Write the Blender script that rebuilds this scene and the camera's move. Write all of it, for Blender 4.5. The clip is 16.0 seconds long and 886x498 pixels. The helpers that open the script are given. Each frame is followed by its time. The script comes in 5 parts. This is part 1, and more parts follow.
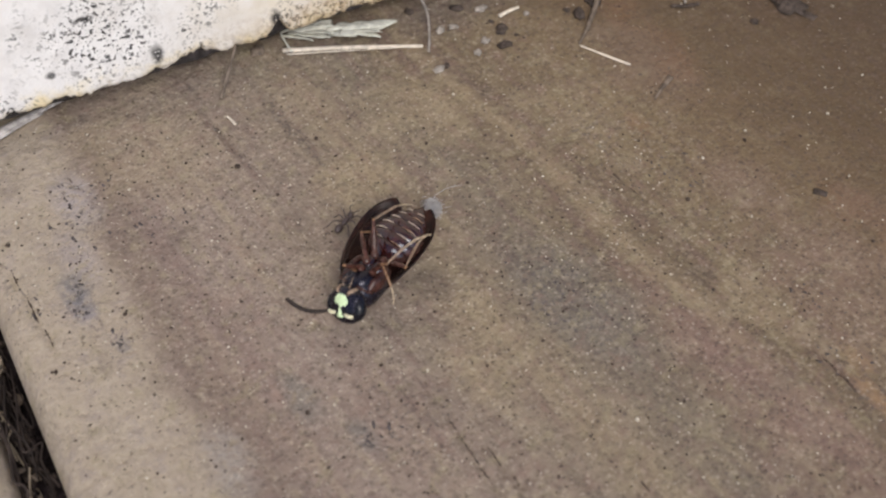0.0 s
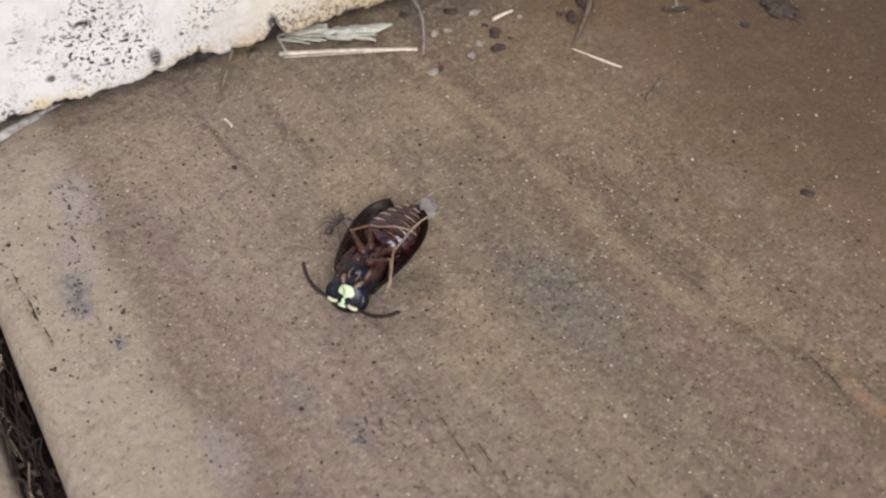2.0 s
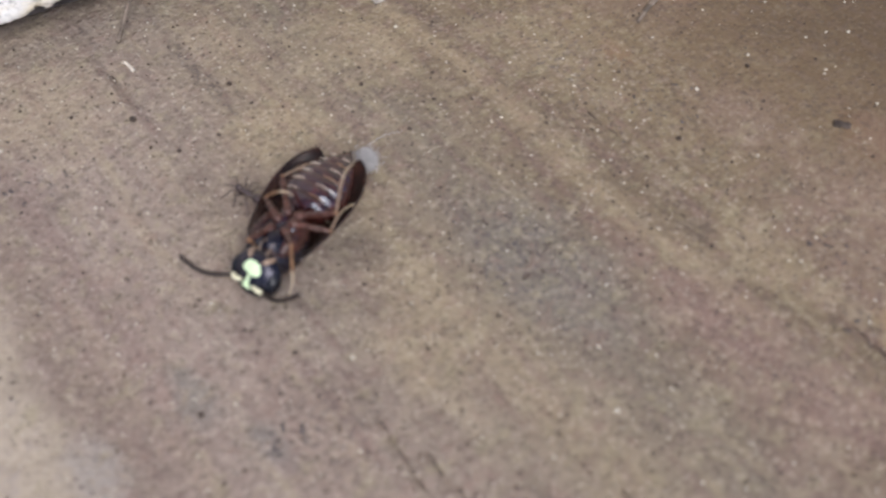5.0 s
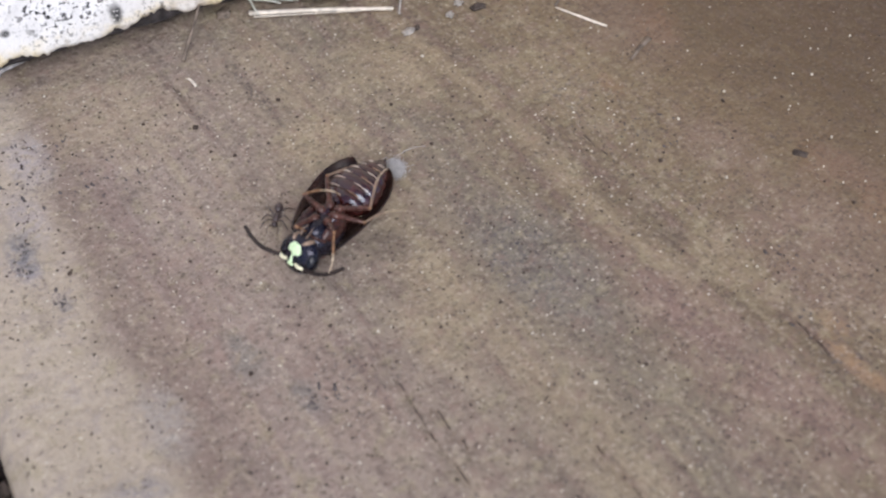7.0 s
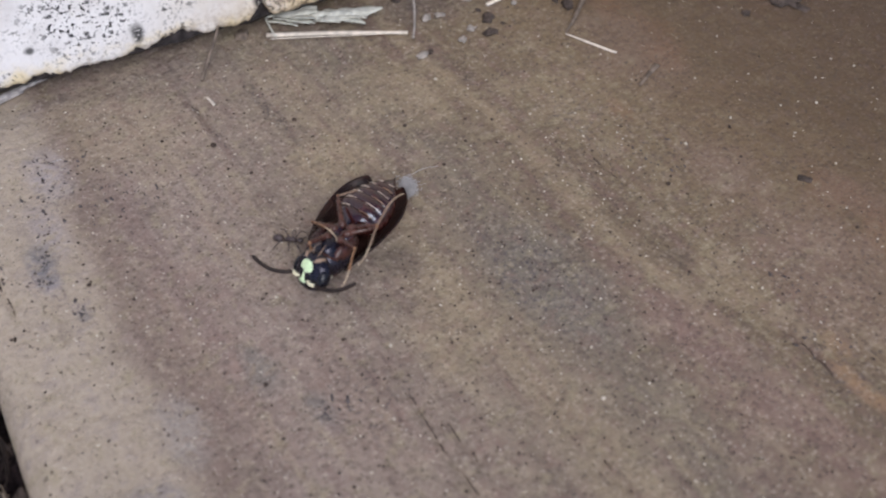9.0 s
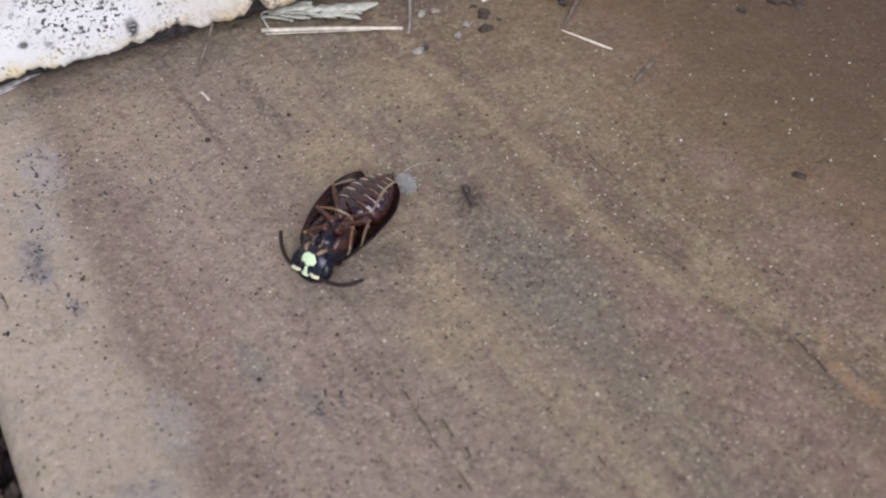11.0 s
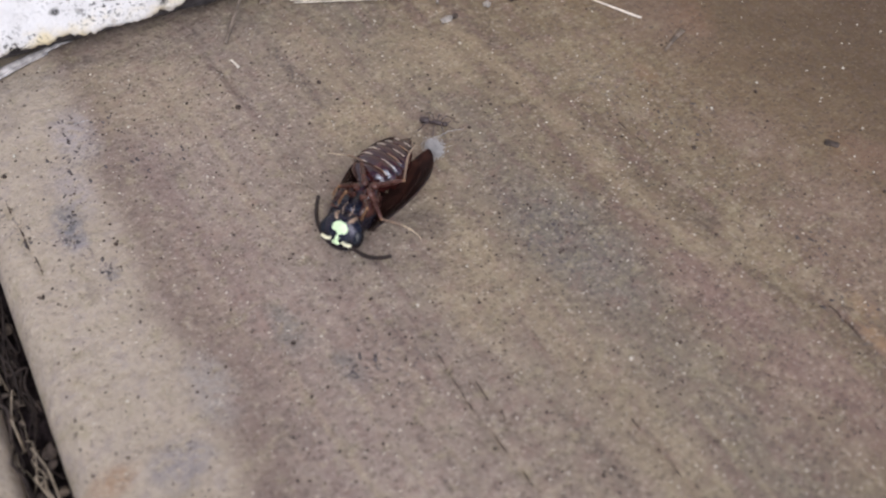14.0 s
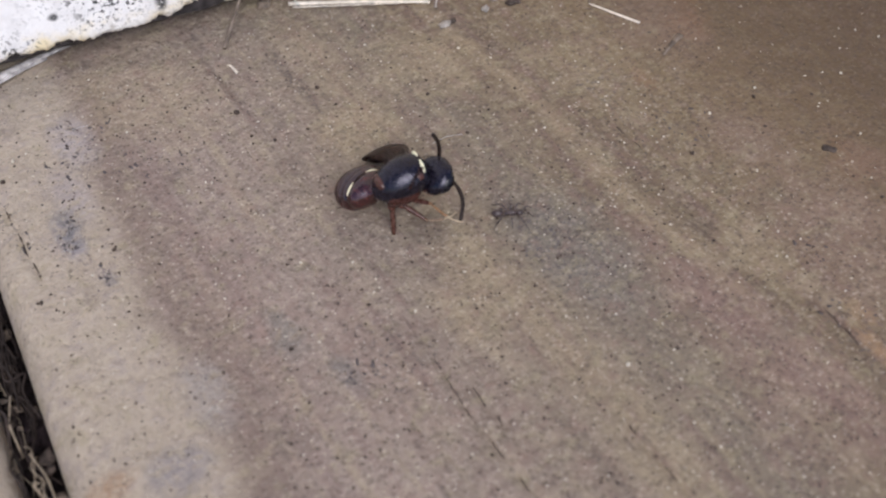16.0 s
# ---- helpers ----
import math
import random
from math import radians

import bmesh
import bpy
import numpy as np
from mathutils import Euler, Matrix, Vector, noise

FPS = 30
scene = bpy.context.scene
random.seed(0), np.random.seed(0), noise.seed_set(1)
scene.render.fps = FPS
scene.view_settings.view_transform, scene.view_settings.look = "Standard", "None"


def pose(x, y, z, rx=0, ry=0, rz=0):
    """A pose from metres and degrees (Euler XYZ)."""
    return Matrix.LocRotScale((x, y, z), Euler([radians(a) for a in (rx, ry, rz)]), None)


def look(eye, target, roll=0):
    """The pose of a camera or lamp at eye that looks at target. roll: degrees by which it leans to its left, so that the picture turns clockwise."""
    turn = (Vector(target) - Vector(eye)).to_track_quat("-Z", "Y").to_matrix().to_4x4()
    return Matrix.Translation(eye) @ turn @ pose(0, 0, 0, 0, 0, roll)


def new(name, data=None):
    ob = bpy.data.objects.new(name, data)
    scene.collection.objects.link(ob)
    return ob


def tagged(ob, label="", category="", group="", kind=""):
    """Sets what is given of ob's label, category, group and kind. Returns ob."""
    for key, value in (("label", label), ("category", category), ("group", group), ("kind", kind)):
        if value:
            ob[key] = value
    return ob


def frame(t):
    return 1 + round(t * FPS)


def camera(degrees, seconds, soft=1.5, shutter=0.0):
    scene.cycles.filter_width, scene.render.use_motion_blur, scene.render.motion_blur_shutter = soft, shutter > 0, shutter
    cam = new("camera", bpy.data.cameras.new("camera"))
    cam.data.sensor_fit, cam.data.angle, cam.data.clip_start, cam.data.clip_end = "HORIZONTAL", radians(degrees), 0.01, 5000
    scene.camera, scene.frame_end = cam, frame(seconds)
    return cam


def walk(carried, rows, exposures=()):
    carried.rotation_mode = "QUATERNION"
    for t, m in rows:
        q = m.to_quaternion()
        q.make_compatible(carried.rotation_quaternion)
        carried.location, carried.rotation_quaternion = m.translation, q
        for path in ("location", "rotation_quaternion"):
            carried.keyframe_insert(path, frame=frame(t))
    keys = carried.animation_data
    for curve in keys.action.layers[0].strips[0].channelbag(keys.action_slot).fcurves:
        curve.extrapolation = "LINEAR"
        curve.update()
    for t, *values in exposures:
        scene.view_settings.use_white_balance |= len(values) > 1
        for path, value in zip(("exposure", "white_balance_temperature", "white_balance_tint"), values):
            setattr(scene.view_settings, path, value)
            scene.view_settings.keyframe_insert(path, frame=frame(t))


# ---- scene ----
cam = camera(43.0, 16.0, soft=2.2, shutter=0.5)
cam.data.dof.use_dof, cam.data.dof.focus_distance, cam.data.dof.aperture_fstop = True, 0.109, 38.0
PATH = [
    (0.0, -0.0, -0.067493, 0.080434, 40.0, -0.0, 0.0),
    (0.5, -0.000142, -0.068038, 0.080047, 39.688, -0.03, -0.148),
    (1.0, 0.00024, -0.068373, 0.079622, 39.533, -0.121, -0.011),
    (1.5, 0.000531, -0.068669, 0.080542, 39.747, 0.022, 0.099),
    (2.0, 0.001122, -0.068844, 0.081615, 40.137, 0.17, 0.144),
    (2.5, 0.000796, -0.068973, 0.081994, 40.698, 0.187, 0.151),
    (3.0, 0.002055, -0.06856, 0.081615, 40.847, -0.114, -0.3),
    (3.5, 0.001833, -0.068958, 0.079623, 40.367, -0.259, -0.518),
    (4.0, 0.002391, -0.066939, 0.077053, 40.196, 0.253, -0.31),
    (4.5, 0.009159, -0.062375, 0.07005, 39.74, 0.83, -0.953),
    (5.0, 0.006573, -0.056886, 0.063643, 39.564, 2.109, -0.759),
    (5.2, 0.007249, -0.058824, 0.064912, 39.578, 2.327, -0.18),
    (7.3, 0.006491, -0.068604, 0.074981, 41.135, 1.084, 1.292),
    (7.5, 0.006378, -0.068749, 0.075322, 41.402, 1.183, 1.432),
    (8.0, 0.00579, -0.068733, 0.074784, 41.46, 1.096, 1.548),
    (8.5, 0.005941, -0.0693, 0.07379, 41.276, 0.667, 1.446),
    (9.0, 0.005746, -0.070512, 0.075139, 42.148, 0.63, 1.892),
    (11.3, 0.006001, -0.070683, 0.074806, 42.07, 0.384, 1.934),
    (11.5, 0.005667, -0.07085, 0.074968, 41.903, 0.498, 1.996),
    (12.0, 0.00542, -0.071939, 0.076143, 41.782, 0.557, 2.067),
    (12.5, 0.00511, -0.072063, 0.076265, 41.654, 0.588, 2.101),
    (13.0, 0.004076, -0.072168, 0.07593, 41.827, 0.615, 2.32),
    (13.5, 0.004275, -0.071892, 0.074687, 41.442, 0.656, 2.2),
    (14.0, 0.00399, -0.071928, 0.073934, 41.235, 0.633, 2.354),
    (14.5, 0.004432, -0.072037, 0.073836, 41.293, 0.621, 2.491),
    (15.0, 0.003677, -0.071969, 0.073266, 41.214, 0.522, 2.453),
    (15.5, 0.004049, -0.071829, 0.07351, 41.342, 0.531, 2.526),
    (16.0, 0.004305, -0.071635, 0.074329, 41.246, 0.696, 2.394),
]
EXPOSURES = [(0, 0.52, 6600, 9.5), (3.5, 0.66, 6600, 10), (4.5, 0.79, 6250, 10), (5.2, 0.84, 6120, 10.5), (7.3, 0.73, 6030, 10.5), (7.5, 0.70, 6020, 10.5), (8, 0.68, 6050, 11.5), (8.5, 0.45, 6050, 12.5), (9, 0.46, 6030, 12.5), (12.5, 0.62, 6100, 12), (16, 0.65, 6100, 12)]
walk(cam, [(t, pose(x, y, z, rx, ry, rz)) for t, x, y, z, rx, ry, rz in PATH], EXPOSURES)

# ---- world, sun, exposure ----
world = bpy.data.worlds.new("sky")
scene.world = world
world.use_nodes = True
wn = world.node_tree
sky = wn.nodes.new("ShaderNodeTexSky")
sky.sky_type = "NISHITA"
sky.sun_disc = False
SUN_UP, SUN_TURN = 42.0, 165.0
sky.sun_elevation, sky.sun_rotation = radians(SUN_UP), radians(SUN_TURN)
wn.links.new(sky.outputs[0], wn.nodes["Background"].inputs[0])
wn.nodes["Background"].inputs[1].default_value = 0.09
sun = new("sun", bpy.data.lights.new("sun", "SUN"))
sun.data.energy, sun.data.angle, sun.data.color = 1.9, radians(40), (1.0, 0.95, 0.88)
_a, _e = radians(SUN_TURN), radians(SUN_UP)
sun.matrix_world = look((math.sin(_a) * math.cos(_e), math.cos(_a) * math.cos(_e), math.sin(_e)), (0, 0, 0))

MM = 0.001


# ---- node helpers ----
class Nodes:
    """A material's nodes; coordinates come in millimetres of the object's space."""

    def __init__(self, name, rough=0.8, spec=0.3):
        self.mat = bpy.data.materials.new(name)
        self.mat.use_nodes = True
        self.t = self.mat.node_tree
        self.b = self.t.nodes["Principled BSDF"]
        self.b.inputs["Roughness"].default_value = rough
        self.b.inputs["Specular IOR Level"].default_value = spec
        self.co = None

    def n(self, kind, **sets):
        node = self.t.nodes.new(kind)
        for k, v in sets.items():
            setattr(node, k, v)
        return node

    def put(self, sock, v):
        if isinstance(v, bpy.types.NodeSocket):
            self.t.links.new(v, sock)
        elif isinstance(v, tuple) and len(v) == 3 and sock.type == "RGBA":
            sock.default_value = (*v, 1)
        else:
            sock.default_value = v

    def coords(self, turn=0.0, scale=(1, 1, 1)):
        if self.co is None:
            self.co = self.n("ShaderNodeTexCoord").outputs["Object"]
        m = self.n("ShaderNodeMapping")
        self.put(m.inputs[0], self.co)
        m.inputs[2].default_value = (0, 0, radians(turn))
        m.inputs[3].default_value = (1000, 1000, 1000)
        if scale == (1, 1, 1):
            return m.outputs[0]
        k = self.n("ShaderNodeVectorMath", operation="MULTIPLY")
        self.put(k.inputs[0], m.outputs[0])
        k.inputs[1].default_value = scale
        return k.outputs[0]

    def noise(self, vec, scale, detail=3.0, rough=0.55, out=0):
        q = self.n("ShaderNodeTexNoise")
        self.put(q.inputs["Vector"], vec)
        q.inputs["Scale"].default_value = scale
        q.inputs["Detail"].default_value = detail
        q.inputs["Roughness"].default_value = rough
        return q.outputs[out]

    def math(self, op, a, b=0.0, clamp=False):
        q = self.n("ShaderNodeMath", operation=op, use_clamp=clamp)
        self.put(q.inputs[0], a)
        self.put(q.inputs[1], b)
        return q.outputs[0]

    def span(self, v, lo, hi, a=0.0, b=1.0):
        q = self.n("ShaderNodeMapRange", interpolation_type="SMOOTHSTEP")
        for i, x in enumerate((v, lo, hi, a, b)):
            self.put(q.inputs[i], x)
        return q.outputs[0]

    def ramp(self, v, stops):
        q = self.n("ShaderNodeValToRGB")
        e = q.color_ramp.elements
        while len(e) < len(stops):
            e.new(0.5)
        for el, (p, c) in zip(e, stops):
            el.position, el.color = p, (*c, 1)
        self.put(q.inputs[0], v)
        return q.outputs[0]

    def mix(self, f, a, b, how="MIX"):
        q = self.n("ShaderNodeMix", data_type="RGBA", blend_type=how)
        self.put(q.inputs[0], f)
        self.put(q.inputs[6], a)
        self.put(q.inputs[7], b)
        return q.outputs[2]

    def xyz(self, vec):
        q = self.n("ShaderNodeSeparateXYZ")
        self.put(q.inputs[0], vec)
        return q.outputs

    def blob(self, u, v, u0, v0, a, b, wobble, power=0.7):
        """A soft oval patch with an uneven rim: 1 inside, 0 outside."""
        du = self.math("DIVIDE", self.math("SUBTRACT", u, u0), a)
        dv = self.math("DIVIDE", self.math("SUBTRACT", v, v0), b)
        d = self.math("ADD", self.math("MULTIPLY", du, du), self.math("MULTIPLY", dv, dv))
        d = self.math("ADD", d, self.math("MULTIPLY", self.math("SUBTRACT", wobble, 0.5), 2.2))
        return self.math("MULTIPLY", self.span(d, 1.3, 0.0), power)

    def bump(self, height, strength, distance):
        q = self.n("ShaderNodeBump")
        q.inputs["Strength"].default_value = strength
        q.inputs["Distance"].default_value = distance * MM
        self.put(q.inputs["Height"], height)
        self.put(self.b.inputs["Normal"], q.outputs[0])

    def done(self, color, rough=None):
        self.put(self.b.inputs["Base Color"], color)
        if rough is not None:
            self.put(self.b.inputs["Roughness"], rough)
        return self.mat


def plain(name, color, rough=0.6, spec=0.3, scale=2.0, vary=0.35, bump=0.0, each=0.0, coat=0.0, gloss=(1, 1, 1)):
    """A surface of one colour with grain at two scales and, with each, a difference from piece to piece."""
    s = Nodes(name, rough, spec)
    s.b.inputs["Coat Weight"].default_value = coat
    s.b.inputs["Specular Tint"].default_value = (*gloss, 1)
    s.b.inputs["Coat Roughness"].default_value = 0.1
    c = s.coords()
    f = s.noise(c, scale, 4.0, 0.6)
    g = s.noise(c, scale * 0.22, 2.0)
    dark = tuple(v * (1 - vary) for v in color)
    light = tuple(min(1, v * (1 + vary)) for v in color)
    col = s.mix(s.span(f, 0.3, 0.7), dark, light)
    col = s.mix(s.math("MULTIPLY", s.span(g, 0.45, 0.7), 0.5), col, dark)
    if each:
        r = s.n("ShaderNodeObjectInfo").outputs["Random"]
        col = s.mix(s.math("MULTIPLY", r, each), col, tuple(v * 0.35 for v in color))
    if bump:
        s.bump(f, 0.6, bump)
    return s.done(col, s.span(f, 0.2, 0.8, max(0.05, rough - 0.12), min(1, rough + 0.12)))


# ---- materials ----
GRAIN_TURN = -36.0


def sandstone():
    s = Nodes("sandstone", 0.85, 0.2)
    c = s.coords(GRAIN_TURN)
    x = s.xyz(c)
    u0, v0 = x[0], s.math("MULTIPLY", x[1], -1.0)
    slow = s.noise(c, 0.045, 3.0, 0.5)
    mid = s.noise(c, 0.22, 4.0, 0.6)
    fine = s.noise(c, 1.1, 3.0, 0.55)
    sand = s.noise(c, 2.6, 2.5, 0.6)
    u = s.math("ADD", u0, s.math("MULTIPLY", s.math("SUBTRACT", slow, 0.5), 5.0))
    u = s.math("ADD", u, s.math("MULTIPLY", s.math("SUBTRACT", mid, 0.5), 1.7))
    v35 = s.math("ADD", v0, 35.0)
    u = s.math("ADD", u, s.math("MULTIPLY", s.math("MULTIPLY", s.math("SUBTRACT", 14.0, u0), v35), 0.0026))
    mauve = (0.17, 0.11, 0.10)
    # base tones across the grain, darkest at the far right end
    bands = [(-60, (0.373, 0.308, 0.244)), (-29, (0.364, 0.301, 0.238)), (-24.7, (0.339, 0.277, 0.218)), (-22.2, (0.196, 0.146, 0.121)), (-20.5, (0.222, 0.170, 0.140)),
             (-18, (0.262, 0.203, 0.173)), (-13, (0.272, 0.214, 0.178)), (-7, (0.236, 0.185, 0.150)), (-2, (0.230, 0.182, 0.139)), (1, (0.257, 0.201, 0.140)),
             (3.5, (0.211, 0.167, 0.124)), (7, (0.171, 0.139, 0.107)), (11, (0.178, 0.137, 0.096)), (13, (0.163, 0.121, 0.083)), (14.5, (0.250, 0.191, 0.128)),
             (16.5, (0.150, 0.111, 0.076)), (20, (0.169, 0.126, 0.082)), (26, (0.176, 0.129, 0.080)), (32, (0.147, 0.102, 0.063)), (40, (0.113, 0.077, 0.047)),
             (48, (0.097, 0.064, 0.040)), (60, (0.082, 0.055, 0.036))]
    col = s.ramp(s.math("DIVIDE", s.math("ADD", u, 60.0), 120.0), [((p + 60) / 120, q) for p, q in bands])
    bent = s.n("ShaderNodeCombineXYZ")
    s.put(bent.inputs[0], s.math("ADD", s.math("ADD", u0, s.math("MULTIPLY", slow, 2.5)), s.math("ADD", s.math("MULTIPLY", fine, 0.25), s.math("MULTIPLY", mid, 0.5))))
    s.put(bent.inputs[1], s.math("MULTIPLY", v0, 0.07))
    streak = s.noise(bent.outputs[0], 0.6, 3.0, 0.6)
    worn = s.math("MULTIPLY", s.span(u, -25.0, -16.0, 0.15, 1.0), s.span(u, 30.0, 20.0, 0.2, 1.0))
    calm = s.span(u, -25.0, -20.0, 0.4, 1.0)
    dull = s.span(u, 36.0, 20.0, 0.25, 1.0)
    col = s.mix(s.math("MULTIPLY", s.span(streak, 0.49, 0.66, 0.0, 0.42), worn), col, mauve)
    col = s.mix(s.math("MULTIPLY", s.span(streak, 0.49, 0.30, 0.0, 0.42), worn), col, (0.32, 0.257, 0.17))
    # stains and patches in the stone: centre along and across the grain, half widths, strength
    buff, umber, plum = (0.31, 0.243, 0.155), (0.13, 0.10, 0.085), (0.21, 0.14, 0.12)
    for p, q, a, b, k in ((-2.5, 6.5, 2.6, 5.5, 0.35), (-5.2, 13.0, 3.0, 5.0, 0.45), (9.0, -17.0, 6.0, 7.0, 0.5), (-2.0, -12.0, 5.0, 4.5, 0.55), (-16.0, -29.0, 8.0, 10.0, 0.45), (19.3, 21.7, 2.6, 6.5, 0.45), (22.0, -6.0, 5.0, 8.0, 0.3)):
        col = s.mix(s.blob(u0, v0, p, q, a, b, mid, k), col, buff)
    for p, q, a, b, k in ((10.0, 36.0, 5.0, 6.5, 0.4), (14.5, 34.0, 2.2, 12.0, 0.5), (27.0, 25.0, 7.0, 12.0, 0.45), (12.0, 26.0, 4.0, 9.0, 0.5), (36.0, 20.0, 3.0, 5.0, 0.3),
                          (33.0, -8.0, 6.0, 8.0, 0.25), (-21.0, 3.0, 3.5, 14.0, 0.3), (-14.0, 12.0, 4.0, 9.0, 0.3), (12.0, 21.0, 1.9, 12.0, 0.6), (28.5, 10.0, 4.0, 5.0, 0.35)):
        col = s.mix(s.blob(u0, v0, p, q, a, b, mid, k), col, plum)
    # darker patches; the fifth lies on the slab beside the wasp
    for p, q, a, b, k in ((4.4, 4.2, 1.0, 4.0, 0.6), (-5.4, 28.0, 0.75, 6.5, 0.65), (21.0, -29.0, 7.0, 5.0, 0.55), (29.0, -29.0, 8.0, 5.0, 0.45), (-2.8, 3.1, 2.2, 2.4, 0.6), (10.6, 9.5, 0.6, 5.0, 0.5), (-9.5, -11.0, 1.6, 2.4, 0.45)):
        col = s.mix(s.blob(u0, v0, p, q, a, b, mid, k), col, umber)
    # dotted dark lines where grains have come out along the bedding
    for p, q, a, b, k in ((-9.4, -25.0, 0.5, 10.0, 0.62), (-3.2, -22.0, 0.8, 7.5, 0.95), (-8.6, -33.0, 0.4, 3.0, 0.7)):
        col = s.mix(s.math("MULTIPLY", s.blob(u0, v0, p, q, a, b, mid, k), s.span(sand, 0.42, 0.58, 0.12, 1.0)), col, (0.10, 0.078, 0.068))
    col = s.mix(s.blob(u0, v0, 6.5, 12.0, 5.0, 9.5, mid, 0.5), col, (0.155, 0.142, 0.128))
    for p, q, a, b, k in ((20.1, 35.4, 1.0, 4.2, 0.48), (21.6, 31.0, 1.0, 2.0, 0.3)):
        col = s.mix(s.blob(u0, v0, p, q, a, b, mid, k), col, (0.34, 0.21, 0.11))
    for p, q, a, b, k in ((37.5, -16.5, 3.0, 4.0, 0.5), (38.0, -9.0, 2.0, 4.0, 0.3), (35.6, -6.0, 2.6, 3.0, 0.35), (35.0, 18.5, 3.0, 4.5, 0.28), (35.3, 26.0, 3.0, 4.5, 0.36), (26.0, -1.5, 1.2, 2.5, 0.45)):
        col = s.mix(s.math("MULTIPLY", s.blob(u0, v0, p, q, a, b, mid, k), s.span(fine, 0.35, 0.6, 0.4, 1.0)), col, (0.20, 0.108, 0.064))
    col = s.mix(s.math("MULTIPLY", s.span(mid, 0.52, 0.70, 0.0, 0.34), dull), col, (0.145, 0.115, 0.095))
    col = s.mix(s.math("MULTIPLY", s.span(mid, 0.48, 0.32, 0.0, 0.26), dull), col, (0.34, 0.275, 0.20))
    tint = s.noise(c, 0.55, 4.0, 0.65)
    col = s.mix(s.math("MULTIPLY", s.span(tint, 0.52, 0.72, 0.0, 0.42), dull), col, (0.28, 0.18, 0.15))
    col = s.mix(s.math("MULTIPLY", s.span(tint, 0.48, 0.30, 0.0, 0.5), dull), col, (0.245, 0.21, 0.132))
    col = s.mix(s.math("MULTIPLY", s.span(tint, 0.52, 0.66, 0.0, 0.6), s.span(u, -20.0, -26.0)), col, (0.33, 0.285, 0.25))
    crust = s.noise(c, 1.7, 3.0, 0.6)
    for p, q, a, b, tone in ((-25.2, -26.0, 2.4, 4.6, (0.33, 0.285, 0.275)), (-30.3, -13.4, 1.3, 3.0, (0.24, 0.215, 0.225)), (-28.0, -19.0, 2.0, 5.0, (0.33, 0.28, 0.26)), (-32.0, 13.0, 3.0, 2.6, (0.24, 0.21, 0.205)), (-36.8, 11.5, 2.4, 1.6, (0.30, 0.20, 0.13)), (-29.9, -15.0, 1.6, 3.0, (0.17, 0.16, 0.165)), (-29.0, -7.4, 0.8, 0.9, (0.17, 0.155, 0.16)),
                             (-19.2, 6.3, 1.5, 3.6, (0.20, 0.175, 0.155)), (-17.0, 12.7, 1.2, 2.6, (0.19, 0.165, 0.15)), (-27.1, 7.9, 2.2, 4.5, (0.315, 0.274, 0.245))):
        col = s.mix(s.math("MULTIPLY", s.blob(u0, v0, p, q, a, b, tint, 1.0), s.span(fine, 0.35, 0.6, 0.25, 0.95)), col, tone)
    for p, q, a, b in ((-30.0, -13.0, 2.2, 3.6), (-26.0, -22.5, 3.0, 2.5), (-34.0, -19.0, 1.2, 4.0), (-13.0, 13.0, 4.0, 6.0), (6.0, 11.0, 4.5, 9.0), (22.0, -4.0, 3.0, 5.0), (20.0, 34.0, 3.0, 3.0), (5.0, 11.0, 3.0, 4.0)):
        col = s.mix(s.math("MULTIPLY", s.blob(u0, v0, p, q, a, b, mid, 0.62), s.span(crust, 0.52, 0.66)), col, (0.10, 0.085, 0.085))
    col = s.mix(s.math("MULTIPLY", s.span(fine, 0.47, 0.64, 0.0, 0.24), calm), col, (0.12, 0.09, 0.075))
    col = s.mix(s.math("MULTIPLY", s.span(fine, 0.46, 0.32, 0.0, 0.17), dull), col, (0.40, 0.32, 0.24))
    col = s.mix(s.math("MULTIPLY", s.span(sand, 0.58, 0.72, 0.0, 0.24), dull), col, (0.47, 0.40, 0.33))
    col = s.mix(s.math("MULTIPLY", s.span(sand, 0.43, 0.29, 0.0, 0.3), calm), col, (0.09, 0.066, 0.055))
    pit = s.noise(c, 2.2, 2.0, 0.5)
    col = s.mix(s.span(pit, 0.36, 0.28, 0.0, 0.6), col, (0.07, 0.055, 0.05))
    dash = s.noise(s.coords(GRAIN_TURN, (1.0, 0.22, 1.0)), 2.2, 3.0, 0.55)
    col = s.mix(s.math("MULTIPLY", s.span(dash, 0.60, 0.68), s.math("MULTIPLY", s.span(mid, 0.45, 0.65, 0.0, 0.4), calm)), col, (0.085, 0.065, 0.055))
    # single grains of sand: dark and pale ones among the rest
    for size, dark, pale in ((2.9, 0.5, 0.3), (1.7, 0.36, 0.16)):
        cell = s.n("ShaderNodeTexVoronoi", feature="F1")
        s.put(cell.inputs["Vector"], c)
        cell.inputs["Scale"].default_value = size
        pick = s.xyz(cell.outputs["Color"])[0]
        core = s.span(cell.outputs["Distance"], 0.62, 0.3)
        col = s.mix(s.math("MULTIPLY", s.math("MULTIPLY", s.span(pick, 0.26, 0.04, 0.0, dark), core), calm), col, (0.075, 0.056, 0.048))
        col = s.mix(s.math("MULTIPLY", s.math("MULTIPLY", s.span(pick, 0.76, 0.98, 0.0, pale), core), dull), col, (0.50, 0.42, 0.34))
    s.bump(s.math("ADD", s.math("ADD", s.math("MULTIPLY", sand, 0.55), fine), s.math("MULTIPLY", mid, 0.9)), 0.8, 0.3)
    return s.done(col, s.span(sand, 0.35, 0.7, 0.97, 0.72))


